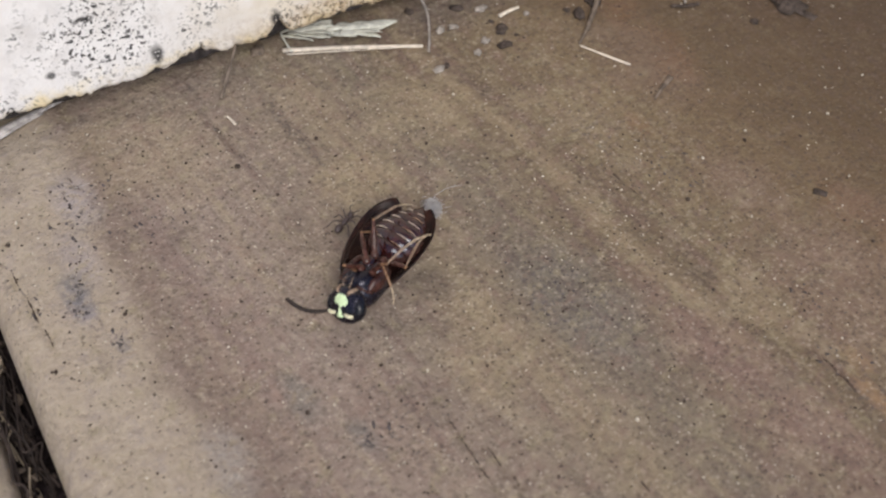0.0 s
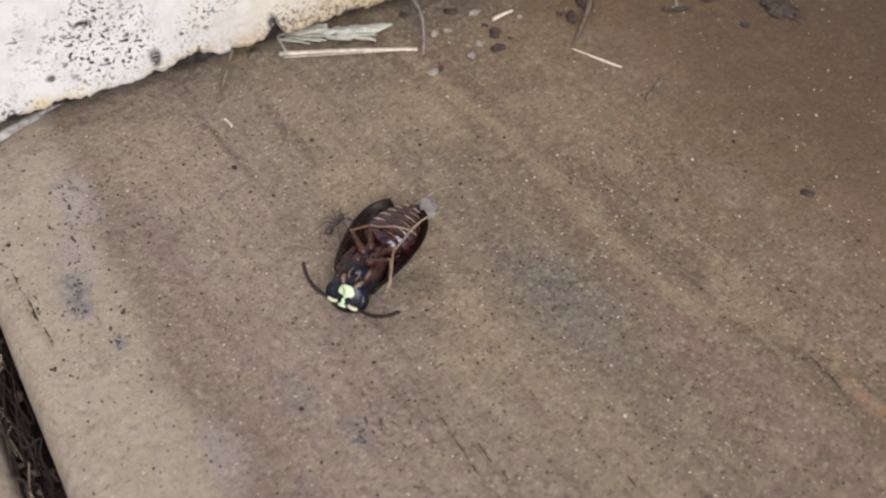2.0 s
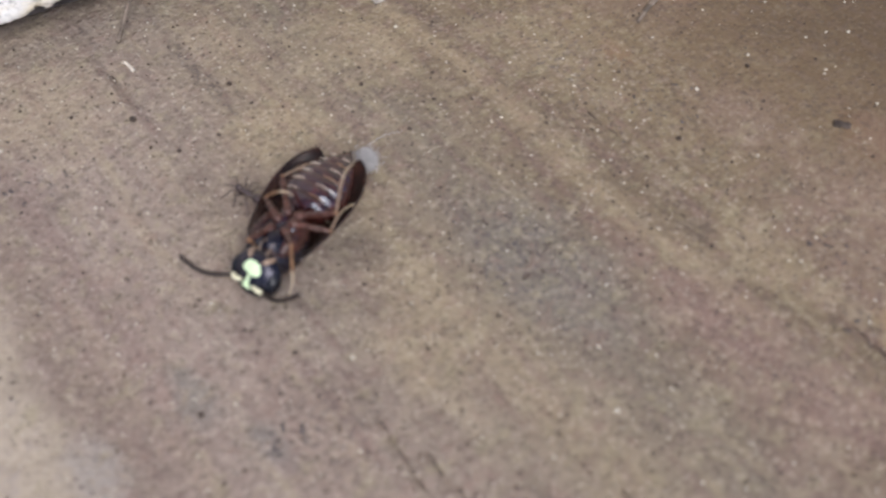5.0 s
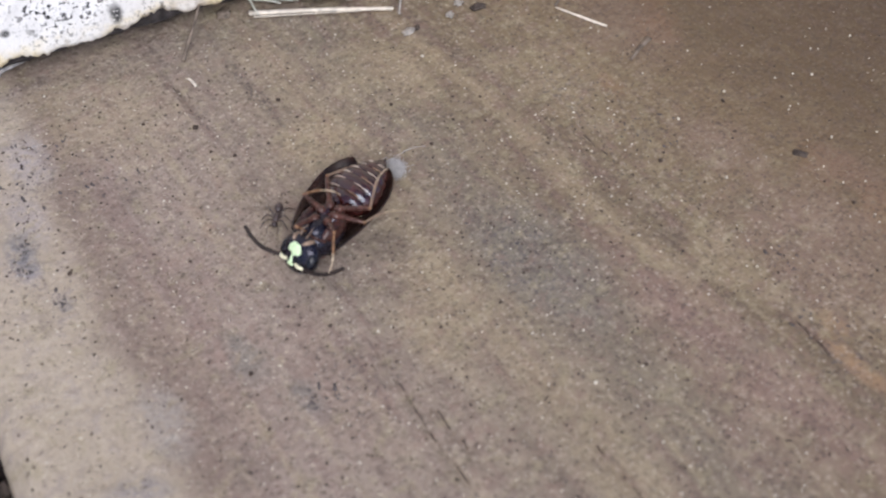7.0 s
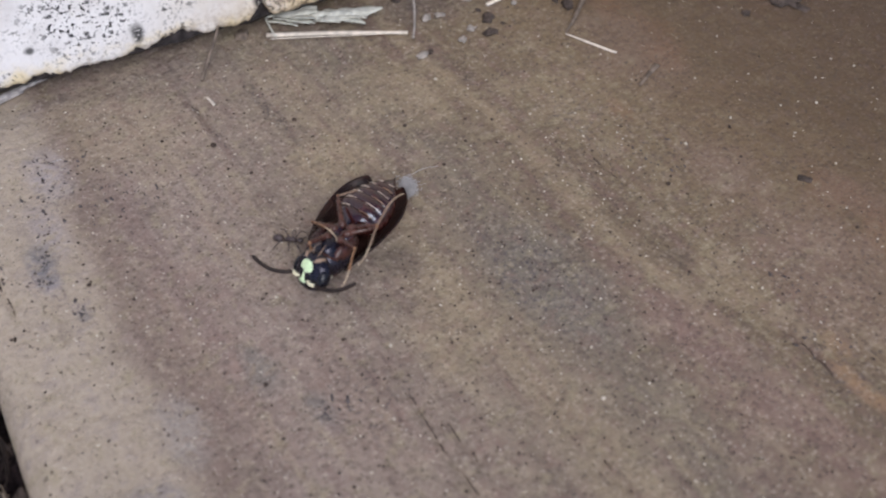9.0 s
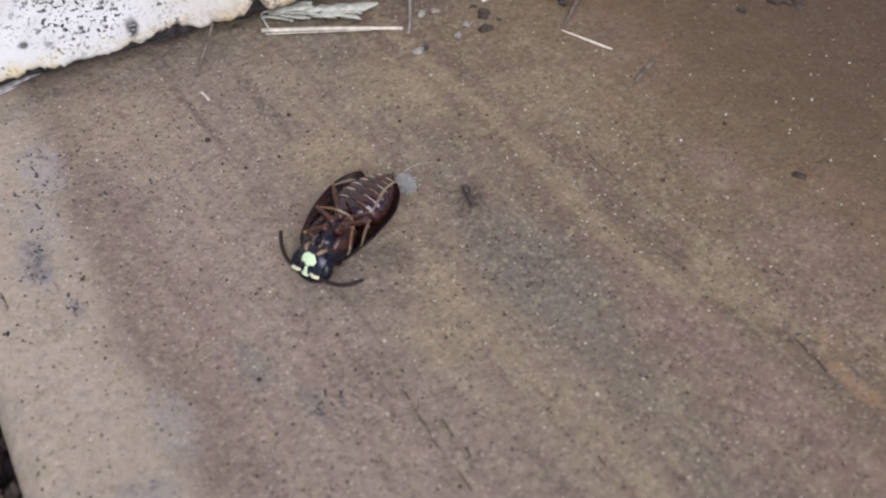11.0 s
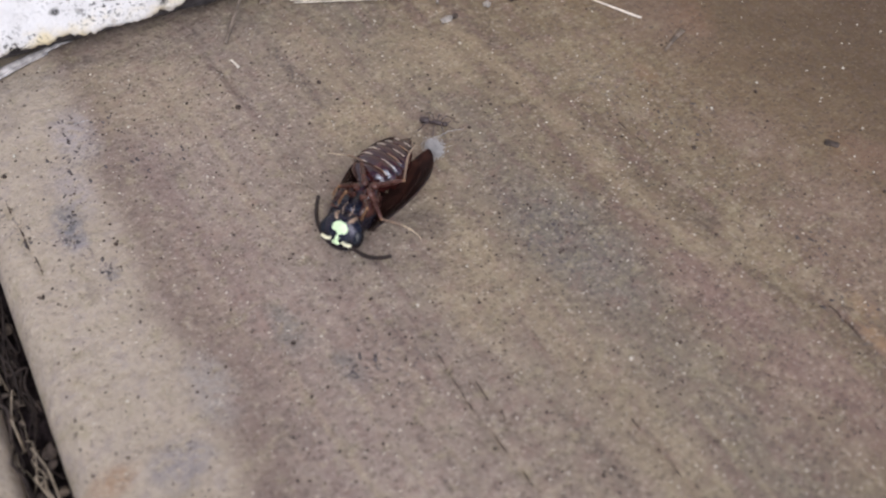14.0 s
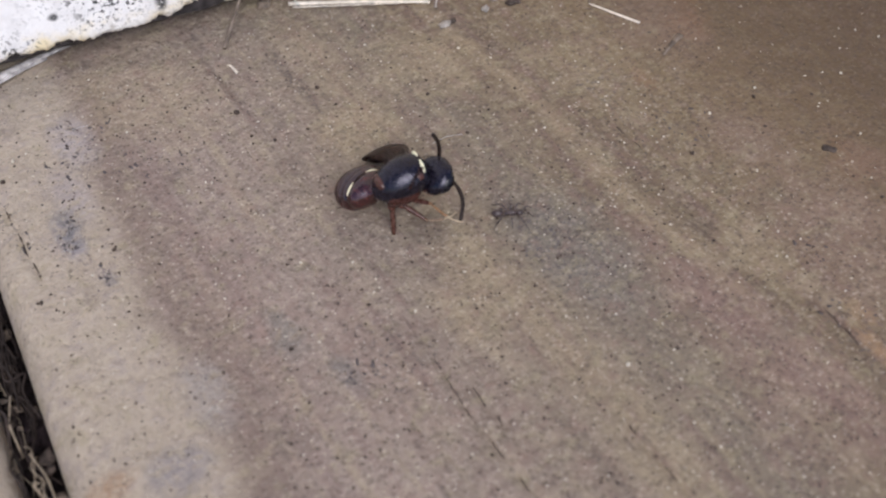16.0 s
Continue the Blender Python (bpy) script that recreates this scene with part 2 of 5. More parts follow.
def limewash():
    s = Nodes("old_white_paint", 0.75, 0.3)
    c = s.coords()
    x = s.xyz(c)
    big, mid, fine = s.noise(c, 0.07, 3.0), s.noise(c, 0.35, 4.0, 0.6), s.noise(c, 1.15, 4.0, 0.6)
    col = s.mix(s.span(mid, 0.4, 0.7), (0.775, 0.752, 0.757), (0.685, 0.66, 0.662))
    col = s.mix(s.span(big, 0.5, 0.7, 0.0, 0.4), col, (0.68, 0.60, 0.51))
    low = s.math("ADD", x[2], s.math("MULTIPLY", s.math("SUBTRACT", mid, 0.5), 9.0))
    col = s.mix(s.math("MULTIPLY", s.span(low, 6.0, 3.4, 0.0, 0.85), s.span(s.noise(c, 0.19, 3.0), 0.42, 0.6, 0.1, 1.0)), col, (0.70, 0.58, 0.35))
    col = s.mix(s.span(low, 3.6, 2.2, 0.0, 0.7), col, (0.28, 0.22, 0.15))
    right = s.span(x[0], -6.0, 26.0)
    col = s.mix(s.math("MULTIPLY", right, s.span(mid, 0.3, 0.65, 0.3, 0.9)), col, (0.68, 0.57, 0.40))
    col = s.mix(s.math("MULTIPLY", s.math("MULTIPLY", right, s.span(low, 8.0, 4.5)), s.span(fine, 0.4, 0.6, 0.3, 0.9)), col, (0.36, 0.25, 0.15))
    tiny = s.noise(c, 2.3, 4.0, 0.65)
    crowd = s.math("MAXIMUM", s.span(s.noise(c, 0.13, 2.0), 0.47, 0.62), s.blob(x[0], x[2], -6.0, 9.5, 6.5, 6.0, mid, 1.0))
    crowd = s.math("MULTIPLY", crowd, s.span(x[0], 24.0, 8.0, 0.25, 1.0))
    chip = s.n("ShaderNodeTexVoronoi", feature="F1", distance="CHEBYCHEV")
    s.put(chip.inputs["Vector"], c)
    chip.inputs["Scale"].default_value = 0.72
    shard = s.math("MULTIPLY", s.span(s.math("ADD", chip.outputs["Distance"], s.math("MULTIPLY", tiny, 0.5)), 0.42, 0.36), s.span(s.xyz(chip.outputs["Color"])[0], 0.42, 0.48))
    specks = s.math("MULTIPLY", s.math("MAXIMUM", shard, s.math("MAXIMUM", s.span(tiny, 0.56, 0.58), s.span(fine, 0.585, 0.605))), crowd)
    edge = s.math("MULTIPLY", s.span(low, 6.2, 4.2), s.span(tiny, 0.53, 0.58))
    specks = s.math("MAXIMUM", specks, s.math("MULTIPLY", edge, s.span(big, 0.4, 0.6, 0.1, 0.7)))
    for p, q, a, b in ((-0.9, 5.7, 0.8, 1.5), (-7.0, 12.2, 1.2, 0.5), (-11.5, 7.0, 0.6, 0.5), (12.0, 5.6, 0.7, 1.2)):
        specks = s.math("MAXIMUM", specks, s.math("MULTIPLY", s.blob(x[0], x[2], p, q, a, b, fine, 1.0), s.span(tiny, 0.37, 0.47)))
    col = s.mix(s.math("MULTIPLY", specks, 0.98), col, (0.02, 0.019, 0.021))
    s.bump(s.math("ADD", mid, s.math("MULTIPLY", fine, 0.4)), 0.7, 0.35)
    return s.done(col)


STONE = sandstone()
PAINT = limewash()
# mortar under the paint rim, its grey darkened to carry that gap's shadow
CORE = plain("shaded_mortar", (0.060, 0.052, 0.054), 0.9, 0.2, 1.2, 0.5, 0.4)
SOIL = plain("dark_soil", (0.020, 0.0145, 0.016), 0.95, 0.1, 1.5, 0.7, 0.8)
STRAW = plain("dry_straw", (0.66, 0.58, 0.49), 0.6, 0.3, 1.4, 0.25, 0.06)
REED = plain("grey_reed", (0.40, 0.37, 0.365), 0.6, 0.3, 1.4, 0.4, 0.06)
HUSK = plain("pale_husk", (0.58, 0.57, 0.50), 0.55, 0.3, 1.2, 0.3, 0.05, 0.3)
ROOT_PALE = plain("pale_root", (0.30, 0.24, 0.175), 0.85, 0.2, 1.0, 0.4, 0.05, 0.5)
ROOT = plain("dry_root", (0.045, 0.033, 0.029), 0.85, 0.2, 1.0, 0.5, 0.05, 0.7)
STEM_GREY = plain("grey_stem", (0.30, 0.265, 0.24), 0.7, 0.2, 1.0, 0.35, 0.05)
STEM = plain("weathered_stem", (0.16, 0.125, 0.10), 0.8, 0.2, 1.0, 0.4, 0.05)
SCRAP = plain("dark_scrap", (0.072, 0.055, 0.047), 0.85, 0.2, 1.6, 0.5, 0.1)
LINT = plain("grey_lint", (0.46, 0.44, 0.44), 0.9, 0.1, 1.0, 0.2)
CHIP = plain("grey_chip", (0.30, 0.265, 0.235), 0.8, 0.2, 1.5, 0.3, 0.05)
LICHEN = plain("grey_lichen", (0.088, 0.076, 0.077), 0.9, 0.2, 3.0, 0.4, 0.05)
GRIT_DARK = plain("dark_grit", (0.055, 0.038, 0.03), 0.8, 0.3, 4.0, 0.5, 0.05)
GRIT_PALE = plain("pale_grit", (0.50, 0.44, 0.36), 0.5, 0.5, 4.0, 0.25, 0.05)
CHITIN = plain("blue_black_chitin", (0.0068, 0.0056, 0.0100), 0.26, 0.45, 3.0, 0.4, 0.03, 0.0, 0.0, (0.84, 0.82, 1.0))
BROWN = plain("brown_chitin", (0.038, 0.0095, 0.0078), 0.15, 0.8, 1.5, 0.6, 0.02, 0.3, 0.0, (0.78, 0.86, 1.0))
BAND = plain("pale_band", (0.42, 0.35, 0.29), 0.4, 0.4, 2.5, 0.5)
DULL = plain("dull_band", (0.25, 0.16, 0.10), 0.4, 0.4, 2.5, 0.4)
FACE = plain("yellow_green_plate", (0.60, 0.74, 0.46), 0.35, 0.4, 3.0, 0.08)
CREAM = plain("cream_chitin", (0.70, 0.66, 0.46), 0.4, 0.4, 3.0, 0.15)
RUST = plain("rust_leg", (0.066, 0.024, 0.017), 0.3, 0.45, 2.0, 0.4, 0.01, 0.2)
FLANK = plain("red_brown_flank", (0.046, 0.016, 0.013), 0.3, 0.4, 1.6, 0.5, 0.02)
HONEY = plain("honey_leg", (0.21, 0.11, 0.055), 0.32, 0.45, 2.0, 0.35)
AMBER = plain("amber_leg", (0.25, 0.17, 0.12), 0.35, 0.45, 2.0, 0.35)
TARSUS = plain("pale_foot", (0.46, 0.36, 0.25), 0.4, 0.4, 3.0, 0.3)
VEIN = plain("wing_vein", (0.012, 0.007, 0.006), 0.4, 0.4, 3.0, 0.3)
FLAGELLUM = plain("brown_black_antenna", (0.020, 0.012, 0.010), 0.5, 0.3, 3.0, 0.4, 0.03)
EYE = plain("black_eye", (0.007, 0.007, 0.011), 0.25, 0.3, 3.0, 0.3)
ANT = plain("ant_chitin", (0.06, 0.042, 0.042), 0.4, 0.4, 3.0, 0.4)


def wing_film():
    """Smoky membrane, clearer towards its root and streaked along its pleats."""
    s = Nodes("smoky_wing", 0.42, 0.22)
    c = s.coords()
    f = s.noise(s.coords(0.0, (1.0, 0.25, 1.0)), 1.6, 3.0)
    y = s.xyz(c)[1]
    s.put(s.b.inputs["Alpha"], s.span(s.math("ADD", y, s.math("MULTIPLY", f, 2.0)), 0.5, -5.0, 0.55, 0.93))
    s.bump(f, 0.5, 0.06)
    return s.done(s.mix(s.span(f, 0.35, 0.7), (0.015, 0.007, 0.0065), (0.046, 0.019, 0.014)))


WING = wing_film()


# ---- mesh helpers ----
def part(name, bm, material, parent=None, label="", smooth=True):
    """Links a bmesh, drawn in millimetres, as one mesh object under its thing."""
    bmesh.ops.scale(bm, vec=(MM, MM, MM), verts=bm.verts)
    bmesh.ops.recalc_face_normals(bm, faces=bm.faces)
    me = bpy.data.meshes.new(name)
    bm.to_mesh(me)
    bm.free()
    me.materials.append(material)
    me.polygons.foreach_set("use_smooth", [smooth] * len(me.polygons))
    ob = new(name, me)
    ob.parent = parent
    if label:
        ob["label"] = label
    return ob


def at(ob, x, y, z, rx=0, ry=0, rz=0):
    ob.matrix_basis = pose(x * MM, y * MM, z * MM, rx, ry, rz)
    return ob


def rings(bm, rows):
    """Skins a list of equal rings of points, and closes both ends."""
    vs = [[bm.verts.new(p) for p in r] for r in rows]
    n = len(vs[0])
    for a, b in zip(vs, vs[1:]):
        for i in range(n):
            bm.faces.new((a[i], a[(i + 1) % n], b[(i + 1) % n], b[i]))
    for r in (vs[0], vs[-1]):
        bm.faces.new(r)


def tube(bm, pts, radii, sides=8, flat=1.0):
    """A rod along a line of points; flat squeezes its section."""
    pts = [Vector(p) for p in pts]
    rows, up = [], Vector((0.13, 0.21, 0.97))
    for i, p in enumerate(pts):
        d = (pts[min(i + 1, len(pts) - 1)] - pts[max(i - 1, 0)]).normalized()
        side = d.cross(up).normalized()
        up = side.cross(d)
        r = radii[i] if isinstance(radii, (list, tuple)) else radii
        rows.append([p + side * math.cos(a) * r + up * math.sin(a) * r * flat for a in (2 * math.pi * k / sides for k in range(sides))])
    rings(bm, rows)


def smooth_line(pts, steps=6):
    """Points on a smooth curve through the given ones."""
    p = [Vector(q) for q in pts]
    p = [p[0] * 2 - p[1]] + p + [p[-1] * 2 - p[-2]]
    out = []
    for i in range(1, len(p) - 2):
        for k in range(steps):
            t = k / steps
            a, b, c, d = p[i - 1:i + 3]
            out.append(0.5 * (2 * b + (c - a) * t + (2 * a - 5 * b + 4 * c - d) * t * t + (3 * b - a - 3 * c + d) * t ** 3))
    return out + [p[-2]]


def loft(bm, stations, sides=24):
    """A body along y from rows of (y, z, half width, half height)."""
    fine = smooth_line([(s[0], s[1], s[2]) for s in stations], 4)
    tall = smooth_line([(s[0], s[3], 0) for s in stations], 4)
    rows = []
    for f, h in zip(fine, tall):
        rx, rz = max(0.03, f.z), max(0.03, h.y)
        rows.append([(rx * math.cos(a), f.x, f.y + rz * math.sin(a)) for a in (2 * math.pi * k / sides for k in range(sides))])
    rings(bm, rows)


def ball(bm, x, y, z, rx, ry, rz, rough=0.0, sub=2, seed=0):
    """An oval lump; rough makes it uneven."""
    made = bmesh.ops.create_icosphere(bm, subdivisions=sub, radius=1.0)["verts"]
    for v in made:
        k = 1 + rough * noise.noise(v.co * 1.7 + Vector((seed * 3.1, seed * 1.7, 0)))
        v.co = Vector((v.co.x * rx * k + x, v.co.y * ry * k + y, v.co.z * rz * k + z))
    return made


# ---- setting ----
def axis(lo, hi, step, out, far):
    """Grid lines: fine between lo and hi, then ever wider to far."""
    mid = list(np.arange(lo, hi + step / 2, step))
    a, b, g = [], [], step
    p = lo
    while p > out:
        g *= 1.5
        p -= g
        a.append(max(p, out))
    g, p = step, hi
    while p < far:
        g *= 1.5
        p += g
        b.append(min(p, far))
    return np.array(a[::-1] + mid + b)


def grid_mesh(name, xs, ys, height, material):
    """A sheet over the plan with a skirt, its height given by a function of arrays in millimetres."""
    gx, gy = np.meshgrid(xs, ys, indexing="xy")
    gz = height(gx, gy)
    nx, ny = len(xs), len(ys)
    co = np.stack([gx, gy, gz], -1).reshape(-1, 3) * MM
    i = (np.arange(ny - 1)[:, None] * nx + np.arange(nx - 1)[None, :]).ravel()
    faces = np.stack([i, i + 1, i + nx + 1, i + nx], -1)
    me = bpy.data.meshes.new(name)
    me.from_pydata(co.tolist(), [], faces.tolist())
    me.materials.append(material)
    me.polygons.foreach_set("use_smooth", [True] * len(me.polygons))
    return new(name, me)


def waves(x, y, seed, size, n=14):
    """Smooth uneven relief between about -1 and 1, with features of that size."""
    r = np.random.RandomState(seed)
    z = np.zeros_like(x)
    for _ in range(n):
        a, f = r.rand() * 6.28, (0.5 + r.rand()) * 6.28 / size
        z += np.sin((x * math.cos(a) + y * math.sin(a)) * f + r.rand() * 6.28)
    return z / math.sqrt(n)


# The slab: its left edge runs along y of its own space, its far edge lies under the wall.
EDGE_TURN = 29.9
EDGE = Vector((-38.6, -10.3))
CRACKS = [[(-1.9, -14.3), (-0.7, -16.4), (1.2, -19.6), (3.0, -22.7), (4.8, -25.2), (7.2, -28.7), (9.1, -31.3), (10.2, -33.1)], [(3.6, -20.9), (4.9, -22.8), (6.2, -24.3), (7.2, -25.9)],
          [(15.8, -23.9), (17.4, -26.3), (19.5, -29.4), (20.7, -30.9)], [(31.8, -10.3), (33.0, -12.1), (34.0, -13.5), (35.1, -15.7)],
          [(-40.2, -2.1), (-38.9, -3.8), (-37.7, -5.5), (-36.8, -6.8), (-35.7, -8.5), (-34.3, -10.3), (-33.8, -11.3)], [(16.9, 10.2), (19.8, 6.4)],
          [(-24.3, 17.8), (-22.2, 15.1), (-20.9, 12.6)], [(-37.3, 9.7), (-36.2, 8.4), (-35.2, 7.5)], [(-36.0, -4.8), (-35.3, -6.1)]]


def to_plan(x, y, turn=EDGE_TURN, org=EDGE):
    c, s = math.cos(radians(turn)), math.sin(radians(turn))
    return org.x + c * x - s * y, org.y + s * x + c * y


def slab_height(x, y):
    z = 0.16 * waves(x, y, 3, 26) + 0.07 * waves(x, y, 4, 7) + 0.03 * waves(x, y, 5, 1.8)
    px, py = to_plan(x, y)
    for line in CRACKS:
        for a, b in zip(line, line[1:]):
            a, b = np.array(a), np.array(b)
            d = b - a
            t = np.clip(((px - a[0]) * d[0] + (py - a[1]) * d[1]) / (d @ d), 0, 1)
            r = np.hypot(px - a[0] - t * d[0], py - a[1] - t * d[1])
            z -= 0.32 * np.exp(-(r / 0.26) ** 2)
    w = x + 0.35 * waves(x * 0 + y, y, 8, 12)
    k = np.clip(3.2 - w, 0, 3.2)
    z -= 3.6 - np.sqrt(np.maximum(3.6 ** 2 - (k * 1.08) ** 2, 0.0))
    return np.where(x < 0.02, -30.0, z)


xs = np.concatenate([[-0.6, 0.0], axis(0.05, 104, 0.36, 0.04, 600)[1:]])
ys = axis(-42, 66, 0.36, -420, 180)
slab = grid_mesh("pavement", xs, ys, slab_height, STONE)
slab.matrix_basis = pose(EDGE.x * MM, EDGE.y * MM, 0, 0, 0, EDGE_TURN)
# the stone's pattern is laid out in the plan, not along the slab's edges
slab.data.transform(slab.matrix_basis)
slab.matrix_basis = Matrix()
tagged(slab, "streaked tan and grey sandstone paving slab with worn rounded edge", "paving slab", kind="structure")


def next_height(x, y):
    k = np.clip(2.6 + x, 0, 2.6)
    z = 0.15 * waves(x, y, 13, 20) + 0.05 * waves(x, y, 14, 3) - (3.0 - np.sqrt(np.maximum(9.0 - k * k, 0)))
    return np.where(x > -0.02, -30.0, z - 0.8)


xs2 = -np.concatenate([[-0.6, 0.0], axis(0.05, 14, 0.4, 0.04, 600)[1:]])[::-1]
slab2 = grid_mesh("pavement_beside", xs2, axis(-42, 20, 0.6, -420, 180), next_height, STONE)
slab2.data.transform(pose(*(v * MM for v in to_plan(-3.4, 0)), 0, 0, 0, EDGE_TURN))
tagged(slab2, "tan sandstone paving slab across a narrow joint", "paving slab", kind="structure")

ground = grid_mesh("ground", axis(-60, 60, 1.2, -60000, 60000), axis(-60, 60, 1.2, -60000, 60000),
                   lambda x, y: -7.5 + 0.9 * waves(x, y, 21, 9) * (np.hypot(x, y) < 120) + 0.4 * waves(x, y, 22, 3) * (np.hypot(x, y) < 120) - 14 * (np.hypot(x, y) > 140), SOIL)
tagged(ground, "dark crumbly soil under the paving", "soil", kind="structure")

# The wall: x along its foot, y into it, z up; its painted face hangs a little above the slab.
WALL_TURN = 27.2
WALL_AT = (-28.2, 21.5)


def foot(x):
    """Height of the paint coat's ragged lower rim."""
    z = 2.72 + 0.35 * noise.noise(Vector((x * 0.35, 1.3, 0))) + 0.22 * noise.noise(Vector((x * 1.1, 4.7, 0)))
    for c, w, h in ((-16.2, 1.6, 0.7), (-11.0, 1.8, 0.6), (3.3, 2.6, 1.3), (12.2, 1.5, 1.9), (-1.5, 0.8, 0.4), (21.0, 2.4, 0.6)):
        d = min(1.0, abs(x - c + 0.5 * noise.noise(Vector((x * 1.3, 7.7, c)))) / w)
        z += h * (1 - d * d) ** 1.2 * (0.85 + 0.4 * noise.noise(Vector((x * 2.1, 2.2, c))))
    z += 0.2 * noise.noise(Vector((x * 1.9, 8.1, 0))) + 0.16 * abs(noise.noise(Vector((x * 4.3, 2.6, 0))))
    step = noise.noise(Vector((math.floor(x * 1.3 + 2 * noise.noise(Vector((x * 0.7, 0, 3)))) * 0.77, 5.5, 0)))
    z += 0.3 * step
    return z


def build_wall():
    bm = bmesh.new()
    xs = [float(v) for v in axis(-32, 46, 0.22, -700, 900)]
    hs = [0, 0.12, 0.35, 0.7, 1.1, 1.6] + [2.2 + 0.7 * i for i in range(30)] + [25 + 8 * i for i in range(5)] + [100, 250, 600, 1200]
    rows = []
    for x in xs:
        f, col = foot(x), []
        for h in hs:
            z = f + h
            rim = 1.1 * (1 - min(1.0, h / 1.1)) ** 2
            bulge = 0.18 * noise.noise(Vector((x * 0.16, 0, z * 0.16))) + 0.09 * noise.noise(Vector((x * 0.6, 3, z * 0.6)))
            col.append(bm.verts.new((x, rim - bulge, z)))
        col.insert(0, bm.verts.new((x, 1.45, f + 0.1)))
        rows.append(col)
    for a, b in zip(rows, rows[1:]):
        for i in range(len(a) - 1):
            bm.faces.new((a[i], b[i], b[i + 1], a[i + 1]))
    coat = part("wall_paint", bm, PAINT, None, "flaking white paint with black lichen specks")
    bm = bmesh.new()
    prof = [(1.35, 1205), (1.35, 2.5), (2.1, 1.8), (9, 1.5), (14, -4), (60, -4), (60, 1205)]
    rows = []
    for x in xs[::3]:
        rows.append([bm.verts.new((x, y + 0.25 * noise.noise(Vector((x * 0.5, y, z))) * (z < 100), z + 0.35 * noise.noise(Vector((x * 0.4, y + 9, z))) * (z < 100))) for y, z in prof])
    n = len(prof)
    for a, b in zip(rows, rows[1:]):
        for i in range(n):
            bm.faces.new((a[i], a[(i + 1) % n], b[(i + 1) % n], b[i]))
    bm.faces.new(rows[0]), bm.faces.new(rows[-1])
    wall = part("wall", bm, CORE, None)
    wall.matrix_basis = pose(WALL_AT[0] * MM, WALL_AT[1] * MM, 0, 0, 0, WALL_TURN)
    coat.parent = wall
    tagged(wall, "white painted rendered wall, chipped and lichen-spotted at its foot", "wall", kind="structure")


build_wall()


# ---- loose matter on the slab ----
def ground_z(x, y):
    """Height of the slab's surface at a place of the plan."""
    c, s = math.cos(radians(EDGE_TURN)), math.sin(radians(EDGE_TURN))
    dx, dy = x - EDGE.x, y - EDGE.y
    return float(slab_height(np.array([c * dx + s * dy]), np.array([-s * dx + c * dy]))[0])


def crack_soil():
    bm = bmesh.new()
    rnd = random.Random(5)
    for line in CRACKS:
        for p in smooth_line([(*q, 0) for q in line], 26):
            if rnd.random() < 0.4:
                x, y = p.x + rnd.gauss(0, 0.06), p.y + rnd.gauss(0, 0.06)
                r = rnd.uniform(0.04, 0.13)
                ball(bm, x, y, ground_z(x, y), r * 1.3, r * 1.3, r * 0.6, 0.5, 1, rnd.random() * 9)
        # the hairline itself, filled with dirt and broken here and there
        run = []
        for p in smooth_line([(*q, 0) for q in line], 16):
            w = noise.noise(Vector((p.x * 0.9, p.y * 0.9, 4.0)))
            if w > -0.42:
                x, y = p.x + 0.1 * noise.noise(Vector((p.y * 1.7, 1, 0))), p.y + 0.1 * noise.noise(Vector((p.x * 1.9, 2, 0)))
                run.append((Vector((x, y, ground_z(x, y) + 0.015)), 0.075 + 0.09 * max(0, w + 0.3)))
            else:
                if len(run) > 2:
                    tube(bm, [q[0] for q in run], [q[1] for q in run], 5, 0.5)
                run = []
        if len(run) > 2:
            tube(bm, [q[0] for q in run], [q[1] for q in run], 5, 0.5)
    ob = part("crack_soil", bm, GRIT_DARK)
    tagged(ob, "dark soil crumbs lodged in the slab's hairline cracks", "soil crumbs", kind="stuff")


def lichen():
    """Flat grey crusts and crumbs in loose patches, with a dark fleck here and there."""
    rnd = random.Random(77)
    bm = bmesh.new()
    for cx, cy, sx, sy, n in ((-32.8, -5.6, 0.5, 0.6, 28), (-32.6, -7.8, 0.7, 0.4, 30), (-34.6, 7.6, 1.2, 0.7, 16), (-35.2, 5.2, 1.5, 1.4, 40), (-36.8, 7.2, 0.7, 0.8, 14), (-33.8, 0.0, 1.8, 2.4, 36), (-29.5, 3.0, 1.6, 2.0, 36), (-28.4, -9.6, 0.4, 0.7, 16),
                              (-28.0, -10.9, 0.6, 0.6, 26), (-36.6, -7.0, 0.4, 1.0, 22), (21.0, 10.0, 3.0, 2.0, 60), (33.3, -5.9, 1.6, 1.0, 40), (-5.6, -20.0, 1.6, 1.2, 40),
                              (-26.0, 4.0, 1.4, 1.6, 36), (34.0, -12.4, 1.4, 0.9, 36), (10.0, -3.5, 2.6, 2.6, 40)):
        for _ in range(n):
            x, y = rnd.gauss(cx, sx), rnd.gauss(cy, sy)
            r = 0.035 + 0.16 * rnd.random() ** 3
            made = ball(bm, 0, 0, 0, r * rnd.uniform(0.8, 2.4), r * 0.8, r * 0.4, 0.9, 1, rnd.random() * 50)
            a, z = rnd.gauss(-0.95, 0.45), ground_z(x, y)
            for v in made:
                v.co = Vector((x + v.co.x * math.cos(a) - v.co.y * math.sin(a), y + v.co.x * math.sin(a) + v.co.y * math.cos(a), z + v.co.z))
    tagged(part("lichen", bm, LICHEN), "grey lichen crusts and crumbs in patches on the slab", "lichen", kind="stuff")


